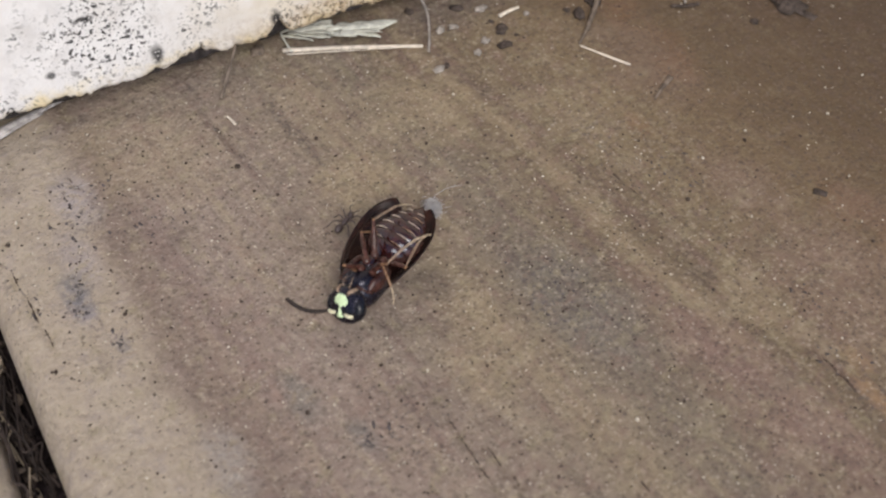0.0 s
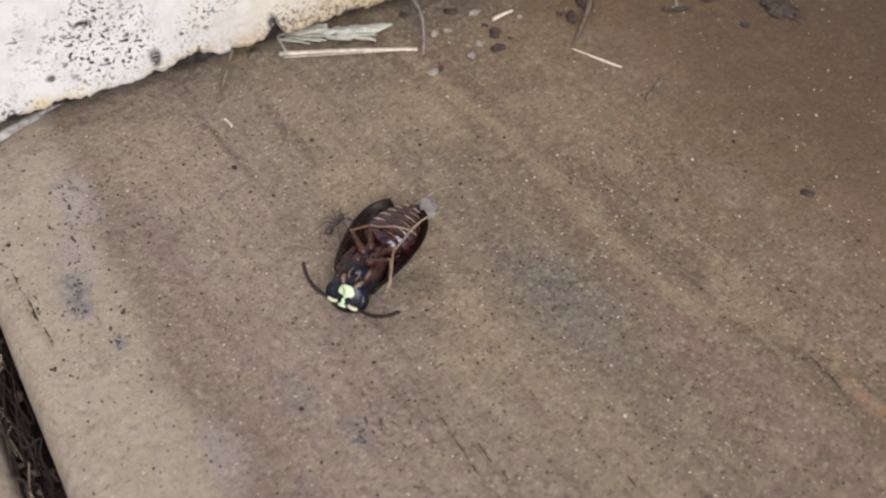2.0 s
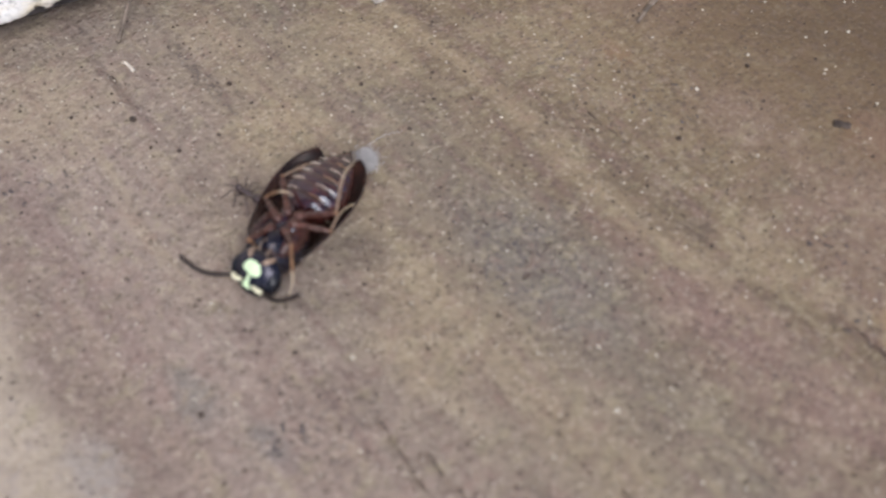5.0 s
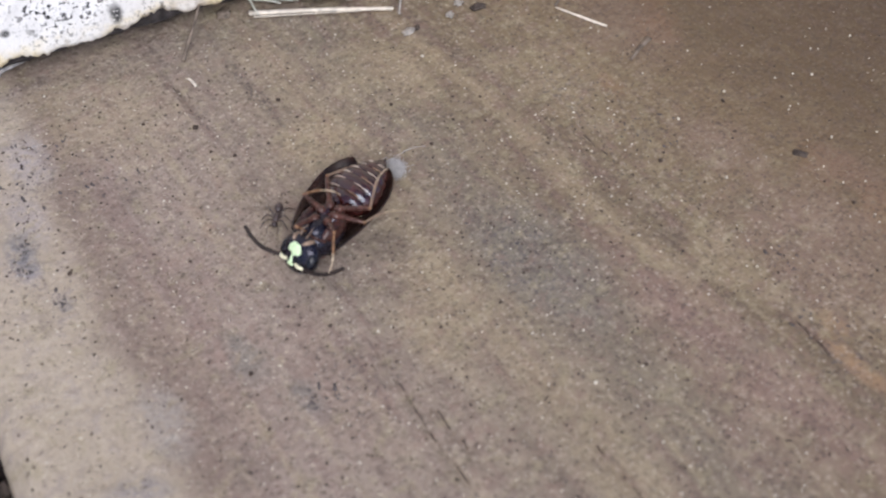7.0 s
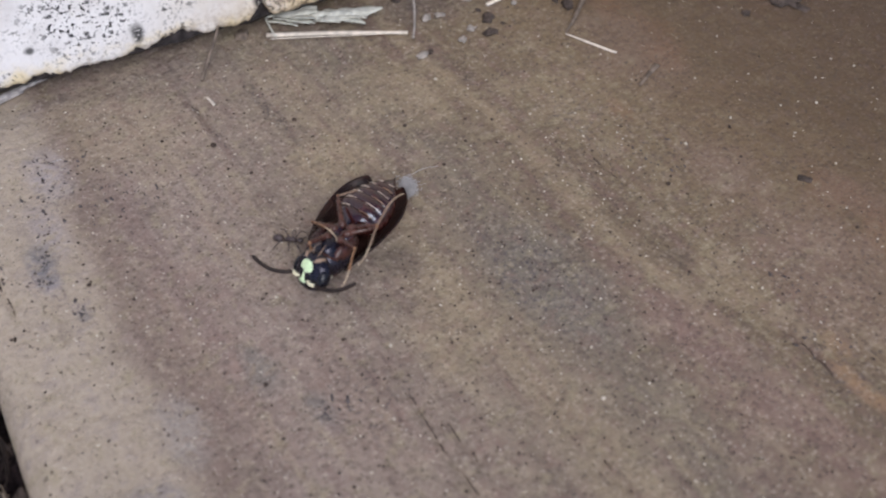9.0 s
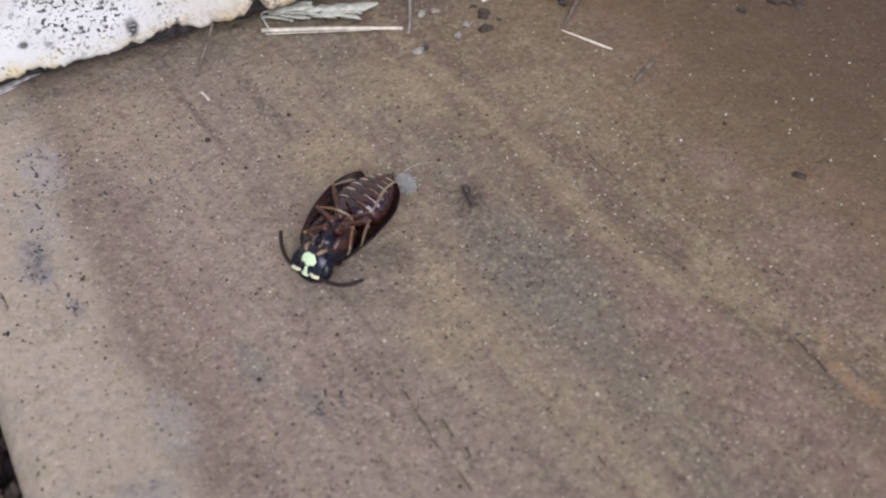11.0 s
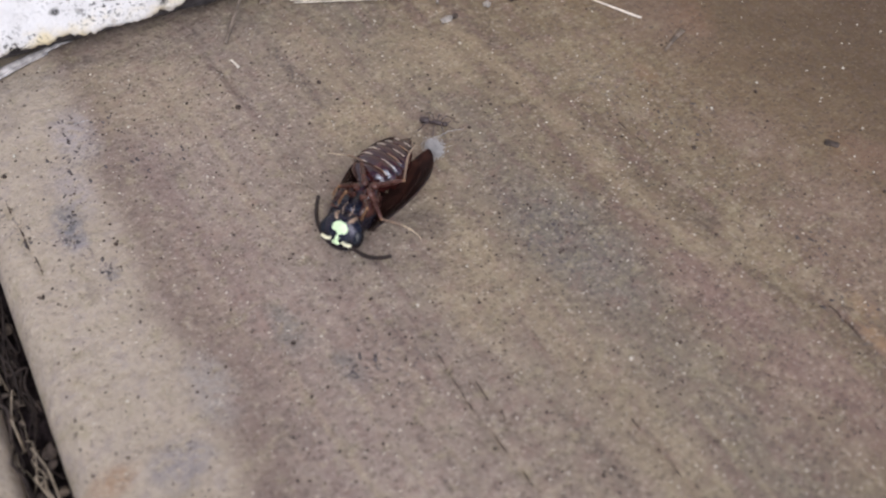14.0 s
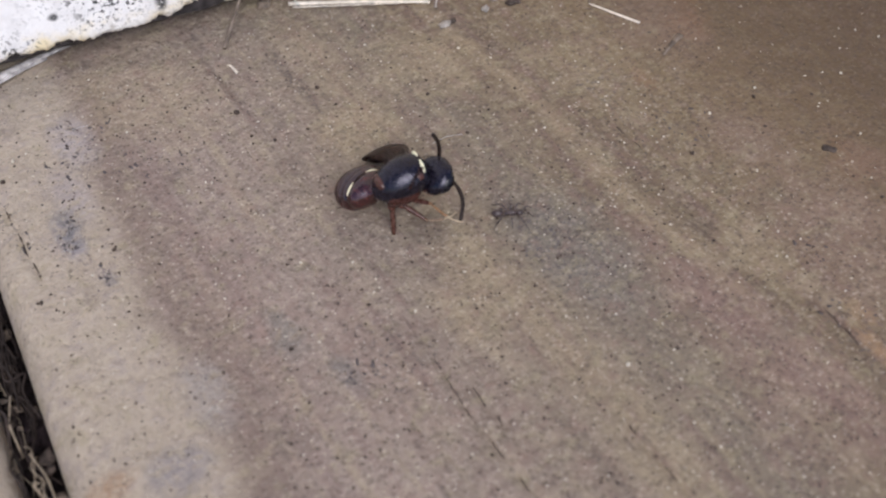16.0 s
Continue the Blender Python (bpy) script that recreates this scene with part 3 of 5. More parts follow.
def sand(name, material, count, seed, lo, hi, label):
    rnd = random.Random(seed)
    bm = bmesh.new()
    for _ in range(count):
        x, y = rnd.uniform(-52, 56), rnd.uniform(-32, 40)
        dx, dy = x - EDGE.x, y - EDGE.y
        if dx * math.cos(radians(EDGE_TURN)) + dy * math.sin(radians(EDGE_TURN)) < 1.5:
            continue
        if -math.sin(radians(WALL_TURN)) * (x - WALL_AT[0]) + math.cos(radians(WALL_TURN)) * (y - WALL_AT[1]) > 1.5:
            continue
        # fewer grains where the stone is worn smooth, towards the wall's far end
        along, across = 0.588 * x - 0.809 * y, 0.809 * x + 0.588 * y
        if (across > 24 or (across > 8 and along < -2)) and rnd.random() < 0.68:
            continue
        r = lo + (hi - lo) * rnd.random() ** 3
        z = 0.0
        ps = [Vector((x + r * math.cos(a) * rnd.uniform(0.6, 1.3), y + r * math.sin(a) * rnd.uniform(0.6, 1.3), z + rnd.uniform(-0.2, 0.3) * r)) for a in (0.3, 1.9, 3.4, 5.0)]
        b = [bm.verts.new(p) for p in ps]
        t, u = bm.verts.new((x, y, z + r * 0.8)), bm.verts.new((x, y, z - r))
        for i in range(4):
            bm.faces.new((b[i], b[(i + 1) % 4], t))
            bm.faces.new((b[(i + 1) % 4], b[i], u))
    # settle every grain on the uneven stone
    bm.verts.ensure_lookup_table()
    c, s = math.cos(radians(EDGE_TURN)), math.sin(radians(EDGE_TURN))
    mid = np.array([np.mean([v.co[:] for v in bm.verts[i:i + 6]], axis=0) for i in range(0, len(bm.verts), 6)])
    dx, dy = mid[:, 0] - EDGE.x, mid[:, 1] - EDGE.y
    h = slab_height(c * dx + s * dy, -s * dx + c * dy)
    for i, v in enumerate(bm.verts):
        v.co.z += h[i // 6]
    tagged(part(name, bm, material, smooth=False), label, "sand", kind="stuff")


DARK = [(-20.4, 10.6, 0.29), (-33.0, -13.9, 0.26), (-40.7, 0.4, 0.23), (-28.2, -7.8, 0.21), (-10.8, 12.3, 0.17), (2.4, 8.5, 0.17), (7.0, 15.0, 0.17),
        (4.4, 11.7, 0.17), (-1.7, 13.9, 0.17), (30.6, 14.3, 0.24), (23.8, 6.5, 0.22), (40.3, 0.8, 0.17), (8.7, -10.5, 0.20), (20.2, -16.8, 0.15), (-9.0, -11.2, 0.15),
        (-5.3, -13.2, 0.20), (-11.3, -17.7, 0.19), (-12.8, -8.9, 0.15), (-2.0, -19.2, 0.14), (-9.2, -22.8, 0.14), (-17.0, -14.4, 0.15), (-12.9, 14.7, 0.23),
        (-25.6, 11.1, 0.17), (-18.4, 7.3, 0.17), (-16.1, 6.9, 0.17)]
PALE = [(29.5, 4.0, 0.22), (26.0, 11.8, 0.23), (30.9, 15.7, 0.18), (16.5, -8.2, 0.20), (15.4, -13.4, 0.15), (16.1, -18.4, 0.24), (1.1, 21.2, 0.24), (-30.6, 7.4, 0.17),
        (-40.6, 3.2, 0.29), (-21.1, 0.8, 0.16), (-17.5, 13.5, 0.12), (-4.9, 13.1, 0.17), (-11.0, 9.1, 0.11), (-15.0, 8.2, 0.11), (-2.4, 7.3, 0.17), (-1.3, -13.8, 0.19),
        (-4.9, -10.4, 0.15), (-11.6, -8.7, 0.20), (-0.6, -20.8, 0.14), (39.9, 3.4, 0.17), (40.1, 9.4, 0.18), (40.0, 18.5, 0.19), (44.9, 24.2, 0.20), (40.6, 22.4, 0.13),
        (30.6, -6.5, 0.16), (30.3, -3.5, 0.16), (20.8, -23.8, 0.14), (12.1, 1.8, 0.16), (15.8, 0.5, 0.11), (9.4, 3.2, 0.11)]


def grit(x, y, r, dark, k):
    bm = bmesh.new()
    r *= 1.0 if dark else 0.82
    ball(bm, 0, 0, r * 0.55, r, r * (0.8 + 0.3 * math.sin(k * 2.3)), r * 0.8, 0.3, 2, k)
    ob = part("grit", bm, GRIT_DARK if dark else GRIT_PALE)
    at(ob, x, y, ground_z(x, y) - r * 0.1, 0, 0, k * 47)
    tagged(ob, "dark rounded crumb of soil lying on the slab" if dark else "pale quartz grain lying on the slab", "grit",
           "dark crumbs on the slab" if dark else "pale grains on the slab")


def strand(name, pts, radii, material, label, category, flat=1.0, group="", sides=8):
    bm = bmesh.new()
    line = smooth_line(pts, 7)
    if not isinstance(radii, (list, tuple)):
        radii = (radii, radii)
    n = len(line) - 1
    rr = [radii[0] + (radii[-1] - radii[0]) * i / n for i in range(n + 1)]
    tube(bm, line, rr, sides, flat)
    ob = part(name, bm, material)
    tagged(ob, label, category, group)
    return ob


def lump(name, x, y, rx, ry, rz, turn, material, label, category, k, group=""):
    bm = bmesh.new()
    ball(bm, 0, 0, rz * 0.7, rx, ry, rz, 0.6, 3, k)
    ob = part(name, bm, material)
    at(ob, x, y, ground_z(x, y) - 0.1 * rz, 0, 0, turn)
    tagged(ob, label, category, group)
    return ob


def seed_head():
    """A spikelet: a thin stalk with overlapping pointed husks, fanned to both sides."""
    bm = bmesh.new()
    tube(bm, smooth_line([(0.6, -3.0, 0.3), (-0.2, -1.4, 0.5), (-0.4, 0.1, 0.6), (3, 0.2, 0.6), (8, 0.2, 0.6), (10.5, 0.1, 0.6)]), 0.13, 6)
    thing = part("grass_seed_head", bm, HUSK)
    rnd = random.Random(8)
    for i in range(22):
        x = -0.4 + i * 0.42 + rnd.uniform(-0.25, 0.25)
        side = (-1, 1, -1, 0.3)[i % 4]
        clump = 1.0 - 0.35 * math.exp(-((x - 3.4) / 0.9) ** 2)
        bm = bmesh.new()
        long, wide = rnd.uniform(2.2, 3.8) * clump, rnd.uniform(0.6, 1.0) * clump
        curl = rnd.uniform(0.1, 0.6)
        rows = []
        for k in range(9):
            t = k / 8
            w = wide * (math.sin(math.pi * (0.06 + 0.9 * t ** 0.75)) ** 0.8) * (1 - 0.45 * t) + 0.015
            rows.append([(long * t, w * math.cos(a) + curl * side * t * t, 0.16 * math.sin(a) * (1 - 0.6 * t) + 0.3 * curl * math.sin(t * 2.6)) for a in (2 * math.pi * j / 10 for j in range(10))])
        rings(bm, rows)
        f = part("husk", bm, HUSK, thing)
        at(f, x, 0.28 * side + rnd.uniform(-0.12, 0.12), 0.4 + 0.14 * (i % 4), 20 * side + rnd.uniform(-14, 14), -4 + rnd.uniform(-5, 4), side * rnd.uniform(6, 22 - 0.6 * i) - 6)
    at(thing, -17.2, 30.6, 0.2, 0, 0, 3)
    tagged(thing, "dry bleached grass seed head lying at the wall's foot", "grass seed head")


def fluff():
    rnd = random.Random(11)
    bm = bmesh.new()
    for _ in range(2200):
        a, e = rnd.uniform(0, 6.28), rnd.uniform(0.0, 1.5)
        r = rnd.uniform(0.12, 0.45)
        b = Vector((rnd.gauss(0, 0.3), rnd.gauss(0, 0.42), rnd.uniform(0.05, 0.9)))
        pts, d = [b], Vector((math.cos(a) * math.cos(e), math.sin(a) * math.cos(e), math.sin(e) * 0.7))
        for k in range(3):
            d = (d + Vector((rnd.gauss(0, 0.6), rnd.gauss(0, 0.6), rnd.gauss(-0.15, 0.4)))).normalized()
            q = pts[-1] + d * r * 0.36
            q.z = max(0.03, q.z)
            pts.append(q)
        tube(bm, pts, (0.03, 0.028, 0.022, 0.012), 3)
    for _ in range(4):
        a = rnd.uniform(-0.2, 0.9)
        tube(bm, smooth_line([(0, 0, 0.2), (0.9 * math.cos(a), 0.9 * math.sin(a), 0.4), (1.9 * math.cos(a + 0.2), 1.8 * math.sin(a + 0.2), 0.1)], 4), 0.016, 3)
    ob = part("lint", bm, LINT)
    return tagged(ob, "tuft of whitish fluff stuck to the wasp's tail", "lint")


def joint_roots():
    """Dry roots and blades tangled in the joint between the slabs."""
    rnd = random.Random(23)
    for i in range(64):
        t = -34 + 44 * rnd.random()
        pale = i % 7 == 0
        x, wild = rnd.uniform(-3.1, -0.5), 0.45 if pale else 0.4
        q = [to_plan(min(-0.25, max(-3.3, x + rnd.gauss(0, wild))), t + k * rnd.uniform(1.1, 1.9 if pale else 2.8)) for k in range(6)]
        z = rnd.uniform(-3.6, -1.3) if pale else rnd.uniform(-5.2, -2.0)
        pts = [(*q[0], z - 1.6)] + [(*q[k], z + rnd.uniform(-0.8, 0.8)) for k in (1, 2, 3, 4)] + [(*q[5], z - 1.6)]
        r = rnd.uniform(0.04, 0.13) if pale else rnd.uniform(0.05, 0.17)
        strand("dry_root", pts, (r, r * 0.5), ROOT_PALE if pale else ROOT, "thin pale root fibre in the joint between slabs" if pale else "dry brown root fibre in the joint between slabs", "root", 0.7,
               "roots in the joint", 5)
    # clods and leaf bits caught between the fibres
    for i in range(34):
        x, y = to_plan(rnd.uniform(-3.0, -0.6), rnd.uniform(-34, 9))
        bm = bmesh.new()
        r = rnd.uniform(0.25, 0.7)
        ball(bm, 0, 0, 0, r, r * rnd.uniform(0.5, 1.2), r * rnd.uniform(0.3, 0.7), 0.7, 2, i * 1.3)
        ob = part("clod", bm, SCRAP if i % 3 else STEM)
        at(ob, x, y, rnd.uniform(-6.2, -4.2), rnd.uniform(-40, 40), rnd.uniform(-40, 40), rnd.uniform(0, 360))
        tagged(ob, "dark clod of soil in the joint between slabs" if i % 3 else "brown leaf crumb in the joint between slabs", "clod", "clods in the joint")


joint_roots()
seed_head()
strand("straw", [(-17.5, 27.9, 0.42), (-10, 28.35, 0.5), (-2.2, 28.65, 0.42)], (0.33, 0.24), STRAW, "pale dry straw broken at both ends", "straw", 0.7)
strand("straw", [(-17.0, 27.4, 0.32), (-11, 27.9, 0.36), (-5.5, 28.35, 0.34)], (0.13, 0.06), STRAW, "thin split of dry straw beside a longer one", "straw", 0.6)
strand("twig", [(-6.0, 38.5, 0.5), (-3.4, 37.0, 1.4), (-1.9, 33.6, 1.6), (-1.5, 30.2, 0.8), (-1.55, 27.9, 0.25)], (0.2, 0.12), STEM_GREY, "curved grey dry grass stem", "twig", 0.8)
strand("twig", [(-21.6, 26.5, 4.6), (-22.1, 24.8, 2.8), (-22.9, 22.2, 1.0), (-23.3, 20.4, 0.2)], (0.13, 0.2), STEM, "thin dark dry stem leaning from under the wall", "twig")
strand("reed", [(-46.5, 13.2, 0.8), (-43.3, 16.6, 0.7), (-41.3, 18.4, 0.7), (-39.4, 20.0, 0.7)], (0.55, 0.35), REED, "split grey reed tucked under the wall's foot", "reed", 0.45)
strand("reed", [(-46.4, 12.6, 0.5), (-43.5, 15.9, 0.5), (-41.4, 18.1, 0.4)], (0.4, 0.25), REED, "split grey reed tucked under the wall's foot", "reed", 0.45)
strand("straw", [(15.0, 28.9, 0.3), (17.6, 27.2, 0.35), (20.2, 25.7, 0.25)], (0.1, 0.22), STRAW, "short pale straw with a frayed end", "straw", 0.7)
strand("twig", [(17.8, 37.5, 0.8), (17.0, 34.5, 0.7), (15.9, 31.4, 0.4), (15.0, 29.3, 0.25)], (0.36, 0.15), STEM, "dark weathered stem on the slab", "twig", 0.7)
strand("sliver", [(-22.3, 17.8, 0.12), (-21.8, 17.2, 0.2), (-21.3, 16.6, 0.12)], (0.12, 0.2), STRAW, "tiny pale straw sliver", "straw", 0.7)
strand("dark_sliver", [(22.2, 20.4, 0.32), (23.2, 22.0, 0.42), (24.3, 23.7, 0.36)], (0.14, 0.36), STEM, "dark splinter of leaf flat on the slab", "leaf scrap", 0.4)
lump("dark_scrap", 39.2, 36.4, 1.5, 2.2, 0.5, 40, SCRAP, "dark shrivelled curled leaf scrap on the slab", "leaf scrap", 2.0)
lump("dark_scrap", 41.2, 34.5, 1.2, 0.45, 0.25, -38, SCRAP, "thin tail of a dark leaf scrap", "leaf scrap", 7.0)
lump("dark_scrap", 17.0, 38.0, 1.0, 1.9, 0.7, 10, SCRAP, "dark shrivelled leaf scrap by a stem", "leaf scrap", 3.0)
lump("dark_scrap", 15.3, 34.2, 0.6, 0.9, 0.5, 20, SCRAP, "small dark leaf scrap by a stem", "leaf scrap", 6.0)
lump("dark_scrap", 31.8, 38.0, 1.1, 0.6, 0.3, 25, SCRAP, "dark shrivelled leaf scrap on the slab", "leaf scrap", 4.0)
lump("dark_scrap", 36.7, 7.0, 0.7, 0.4, 0.12, -25, SCRAP, "small dark leaf scrap flat on the slab", "leaf scrap", 5.0)
strand("straw", [(27.4, 41.6, 0.3), (27.7, 39.0, 0.35), (27.6, 36.4, 0.3)], (0.2, 0.16), STEM_GREY, "short greyish straw standing off a crumb", "straw", 0.7)
strand("straw", [(26.0, 41.0, 0.25), (26.9, 39.6, 0.3), (27.4, 38.6, 0.3)], (0.15, 0.1), STEM_GREY, "short greyish straw splinter", "straw", 0.7)
strand("twig", [(26.0, 36.0, 0.2), (27.5, 35.8, 0.3), (29.2, 36.4, 0.2)], (0.3, 0.22), SCRAP, "short dark twig lying across a straw", "twig", 0.7)
strand("straw", [(6.3, 34.0, 0.3), (7.5, 34.9, 0.35), (8.6, 35.6, 0.3)], (0.28, 0.2), STRAW, "stub of pale straw", "straw", 0.6)
strand("straw", [(44.4, 4.7, 0.12), (44.7, 4.4, 0.15), (45.0, 4.1, 0.12)], (0.06, 0.1), STRAW, "tiny pale straw sliver", "straw", 0.7)
for k, (x, y, rx, ry, kind) in enumerate(((6.5, 31.8, 0.7, 1.0, "dark"), (6.8, 29.1, 1.0, 0.6, "dark"), (4.7, 30.0, 0.55, 0.5, "pale"), (3.8, 28.0, 0.55, 0.45, "pale"), (4.3, 35.4, 0.5, 0.8, "pale"),
                                          (-0.3, 31.8, 0.5, 0.7, "pale"), (1.2, 32.4, 0.65, 0.4, "pale"), (-0.4, 25.3, 0.8, 0.45, "pale"), (0.4, 25.8, 0.45, 0.35, "dark"), (-20.3, 28.0, 0.85, 0.9, "dull"),
                                          (3.0, 39.2, 1.3, 1.0, "dark"), (1.6, 35.6, 0.8, 0.5, "dark"), (9.4, 34.6, 0.4, 0.35, "pale"), (-3.9, 35.0, 0.5, 0.6, "dark"), (14.0, 35.2, 0.4, 0.4, "dark"),
                                          (35.0, 33.2, 0.5, 0.5, "dark"), (5.4, 33.2, 0.35, 0.3, "dark"), (8.2, 31.0, 0.3, 0.25, "dark"))):
    lump("crumb", x, y, rx * 0.9, ry * 0.9, min(rx, ry) * 0.5, k * 31, {"dark": SCRAP, "pale": CHIP, "dull": STEM}[kind], "dark earthy crumb on the slab" if kind == "dark" else "greyish chip of husk on the slab",
         "crumb", k + 10.0, "dark crumbs by the wall" if kind == "dark" else "grey chips by the wall")
for k, (x, y, r) in enumerate(DARK):
    grit(x, y, r, True, k + 1.0)
for k, (x, y, r) in enumerate(PALE):
    grit(x, y, r, False, k + 40.0)
crack_soil()
lichen()
for pts in ([(-33.0, -8.3, 0.15), (-32.3, -8.0, 0.35), (-31.4, -8.6, 0.15)], [(-36.0, 7.6, 0.15), (-35.3, 7.8, 0.3), (-34.6, 8.3, 0.15)], [(-0.8, 6.5, 0.35), (0.5, 7.5, 0.35), (1.9, 8.1, 0.12)]):
    strand("fibre", pts, (0.028, 0.015), LINT, "short curled whitish fibre on the slab", "fibre", 1.0, "fibres on the slab", 5)
sand("dark_sand", GRIT_DARK, 6600, 31, 0.035, 0.185, "fine dark sand grains strewn over the slab")
sand("pale_sand", GRIT_PALE, 4600, 32, 0.03, 0.145, "fine pale sand grains strewn over the slab")
FLUFF = fluff()


# ---- the wasp ----
# Its own space: y ahead, z towards its back, millimetres; it lies on its back until it rights itself.
def curve_part(name, pts, radii, material, parent, sides=8, label="", flat=1.0):
    bm = bmesh.new()
    line = smooth_line(pts, 5)
    n = len(line) - 1
    k = len(radii) - 1
    rr = []
    for i in range(n + 1):
        f = i / n * k
        j = min(int(f), k - 1)
        rr.append(radii[j] + (radii[j + 1] - radii[j]) * (f - j))
    tube(bm, line, rr, sides, flat)
    return part(name, bm, material, parent, label)


def wing_shell(side, r0, r1, long, a0, a1, aside=-1.2):
    """A wing folded round the abdomen: a thin curved shell."""
    bm = bmesh.new()
    rows, m, n = [], 22, 9
    for lift in (0.0, 0.06):
        sheet = []
        for i in range(m + 1):
            t = 1 - (1 - i / m) ** 1.9
            round_off = math.sqrt(1 - min(0.9999, max(0.0, t - 0.66) / 0.34) ** 3)
            tip = 1 - round_off
            env = (0.42 + 0.58 * math.sin(math.pi * min(1.0, 0.09 + t * 0.66)) ** 0.8) * round_off
            row = []
            for j in range(n + 1):
                a = radians(a0 + (a1 - a0) * j / n)
                row.append(bm.verts.new((aside * t ** 0.5 + side * (r0 * env * math.sin(a) / math.sin(radians(a1)) + 1.7 * tip), 0.9 - long * t, (r1 + lift) * env * math.cos(a) + 0.35 - 0.5 * t)))
            sheet.append(row)
        rows.append(sheet)
    for s in rows:
        for i in range(m):
            for j in range(n):
                bm.faces.new((s[i][j], s[i + 1][j], s[i + 1][j + 1], s[i][j + 1]))
    a, b = rows
    rim = [(i, 0) for i in range(m)] + [(m, j) for j in range(n)] + [(i, n) for i in range(m, 0, -1)] + [(0, j) for j in range(n, 0, -1)]
    for p, q in zip(rim, rim[1:] + rim[:1]):
        bm.faces.new((a[p[0]][p[1]], a[q[0]][q[1]], b[q[0]][q[1]], b[p[0]][p[1]]))
    return bm


def segment_rows(y0, r0, y1, r1, sides=28):
    """One plate of the abdomen: swells to its rear rim, which overlaps the next."""
    rows = []
    for k in range(9):
        t = k / 8
        y = y0 + (y1 - y0) * t
        r = (r0 + (r1 - r0) * t) * (0.9 + 0.18 * math.sin(math.pi * (0.05 + 0.8 * t)))
        rows.append([(1.19 * r * math.cos(a), y, -0.006 * y * y + r * 0.8 * math.sin(a)) for a in (2 * math.pi * j / sides for j in range(sides))])
    rows.append([(0.93 * x, y1 + 0.02, z * 0.93) for x, _, z in rows[-1]])
    return rows


# the abdomen's rims, from the waist to the tip: place along it and half height
RIMS = [(0.35, 0.22), (-1.45, 1.84), (-2.4, 2.0), (-3.3, 1.93), (-4.2, 1.72), (-5.05, 1.4), (-5.85, 1.0), (-7.0, 0.22)]
HIPS = {"hindL": (-0.1, -1.65, -1.6), "hindR": (0.75, -1.65, -1.6), "midL": (-0.35, -0.8, -1.65), "midR": (0.95, -0.9, -1.65), "frontL": (-0.2, 0.1, -1.6), "frontR": (0.85, -0.1, -1.6)}
JOINT_LENGTHS = {"hind": (3.2, 3.2, 2.3), "mid": (2.7, 2.2, 2.3), "front": (2.4, 2.0, 1.5)}


def build_leg(name, wasp):
    """A thigh along y from its hip, with a shin and a foot hinged at the knee."""
    thigh, shin, foot = JOINT_LENGTHS[name[:-1]]
    leg = curve_part("leg", [(0, 0, 0), (0, thigh * 0.35, 0.05), (0, thigh * 0.75, 0.04), (0, thigh, 0)], (0.2, 0.25, 0.22, 0.12), RUST, wasp, 8, "rust-coloured thigh")
    bm = bmesh.new()
    ball(bm, 0, 0.1, 0, 0.4, 0.52, 0.36, 0.1)
    part("hip", bm, RUST, leg, "reddish brown hip joint")
    bm = bmesh.new()
    ball(bm, 0, thigh, 0, 0.15, 0.16, 0.15, 0.1)
    part("knee", bm, HONEY, leg)
    bm = bmesh.new()
    tube(bm, smooth_line([(0, -0.05, 0), (0, shin * 0.4, 0.07), (0, shin * 0.8, 0.05), (0, shin, 0)], 4), [0.065 + 0.055 * min(1.0, k / 7) for k in range(13)], 8)
    tube(bm, [(0.05, shin * 0.96, 0), (0.2, shin * 1.12, 0.1)], (0.05, 0.01), 5)
    amber = len(bm.faces)
    # five short joints and a claw, each a little thicker at its end
    p, d = Vector((0, shin, 0)), Vector((0, 1, 0))
    for k in range(5):
        d = (d + Vector((0.1, 0, (-0.16, -0.12, 0.05, 0.1, -0.25)[k]))).normalized()
        q = p + d * foot * (0.42, 0.2, 0.15, 0.11, 0.12)[k]
        r = 0.085 - 0.008 * k
        tube(bm, [p, p.lerp(q, 0.5), q], (r * 0.7, r * 0.85, r), 6)
        p = q
    tube(bm, [p, p + d * 0.14 + Vector((0.07, 0, -0.05))], (0.05, 0.01), 5)
    ob = part("shin", bm, HONEY if name in ("midL", "frontR", "frontL") else AMBER, leg, "amber shin with a pale jointed foot")
    ob.data.materials.append(TARSUS)
    ob.data.polygons.foreach_set("material_index", [int(i >= amber) for i in range(len(ob.data.polygons))])
    return leg, ob


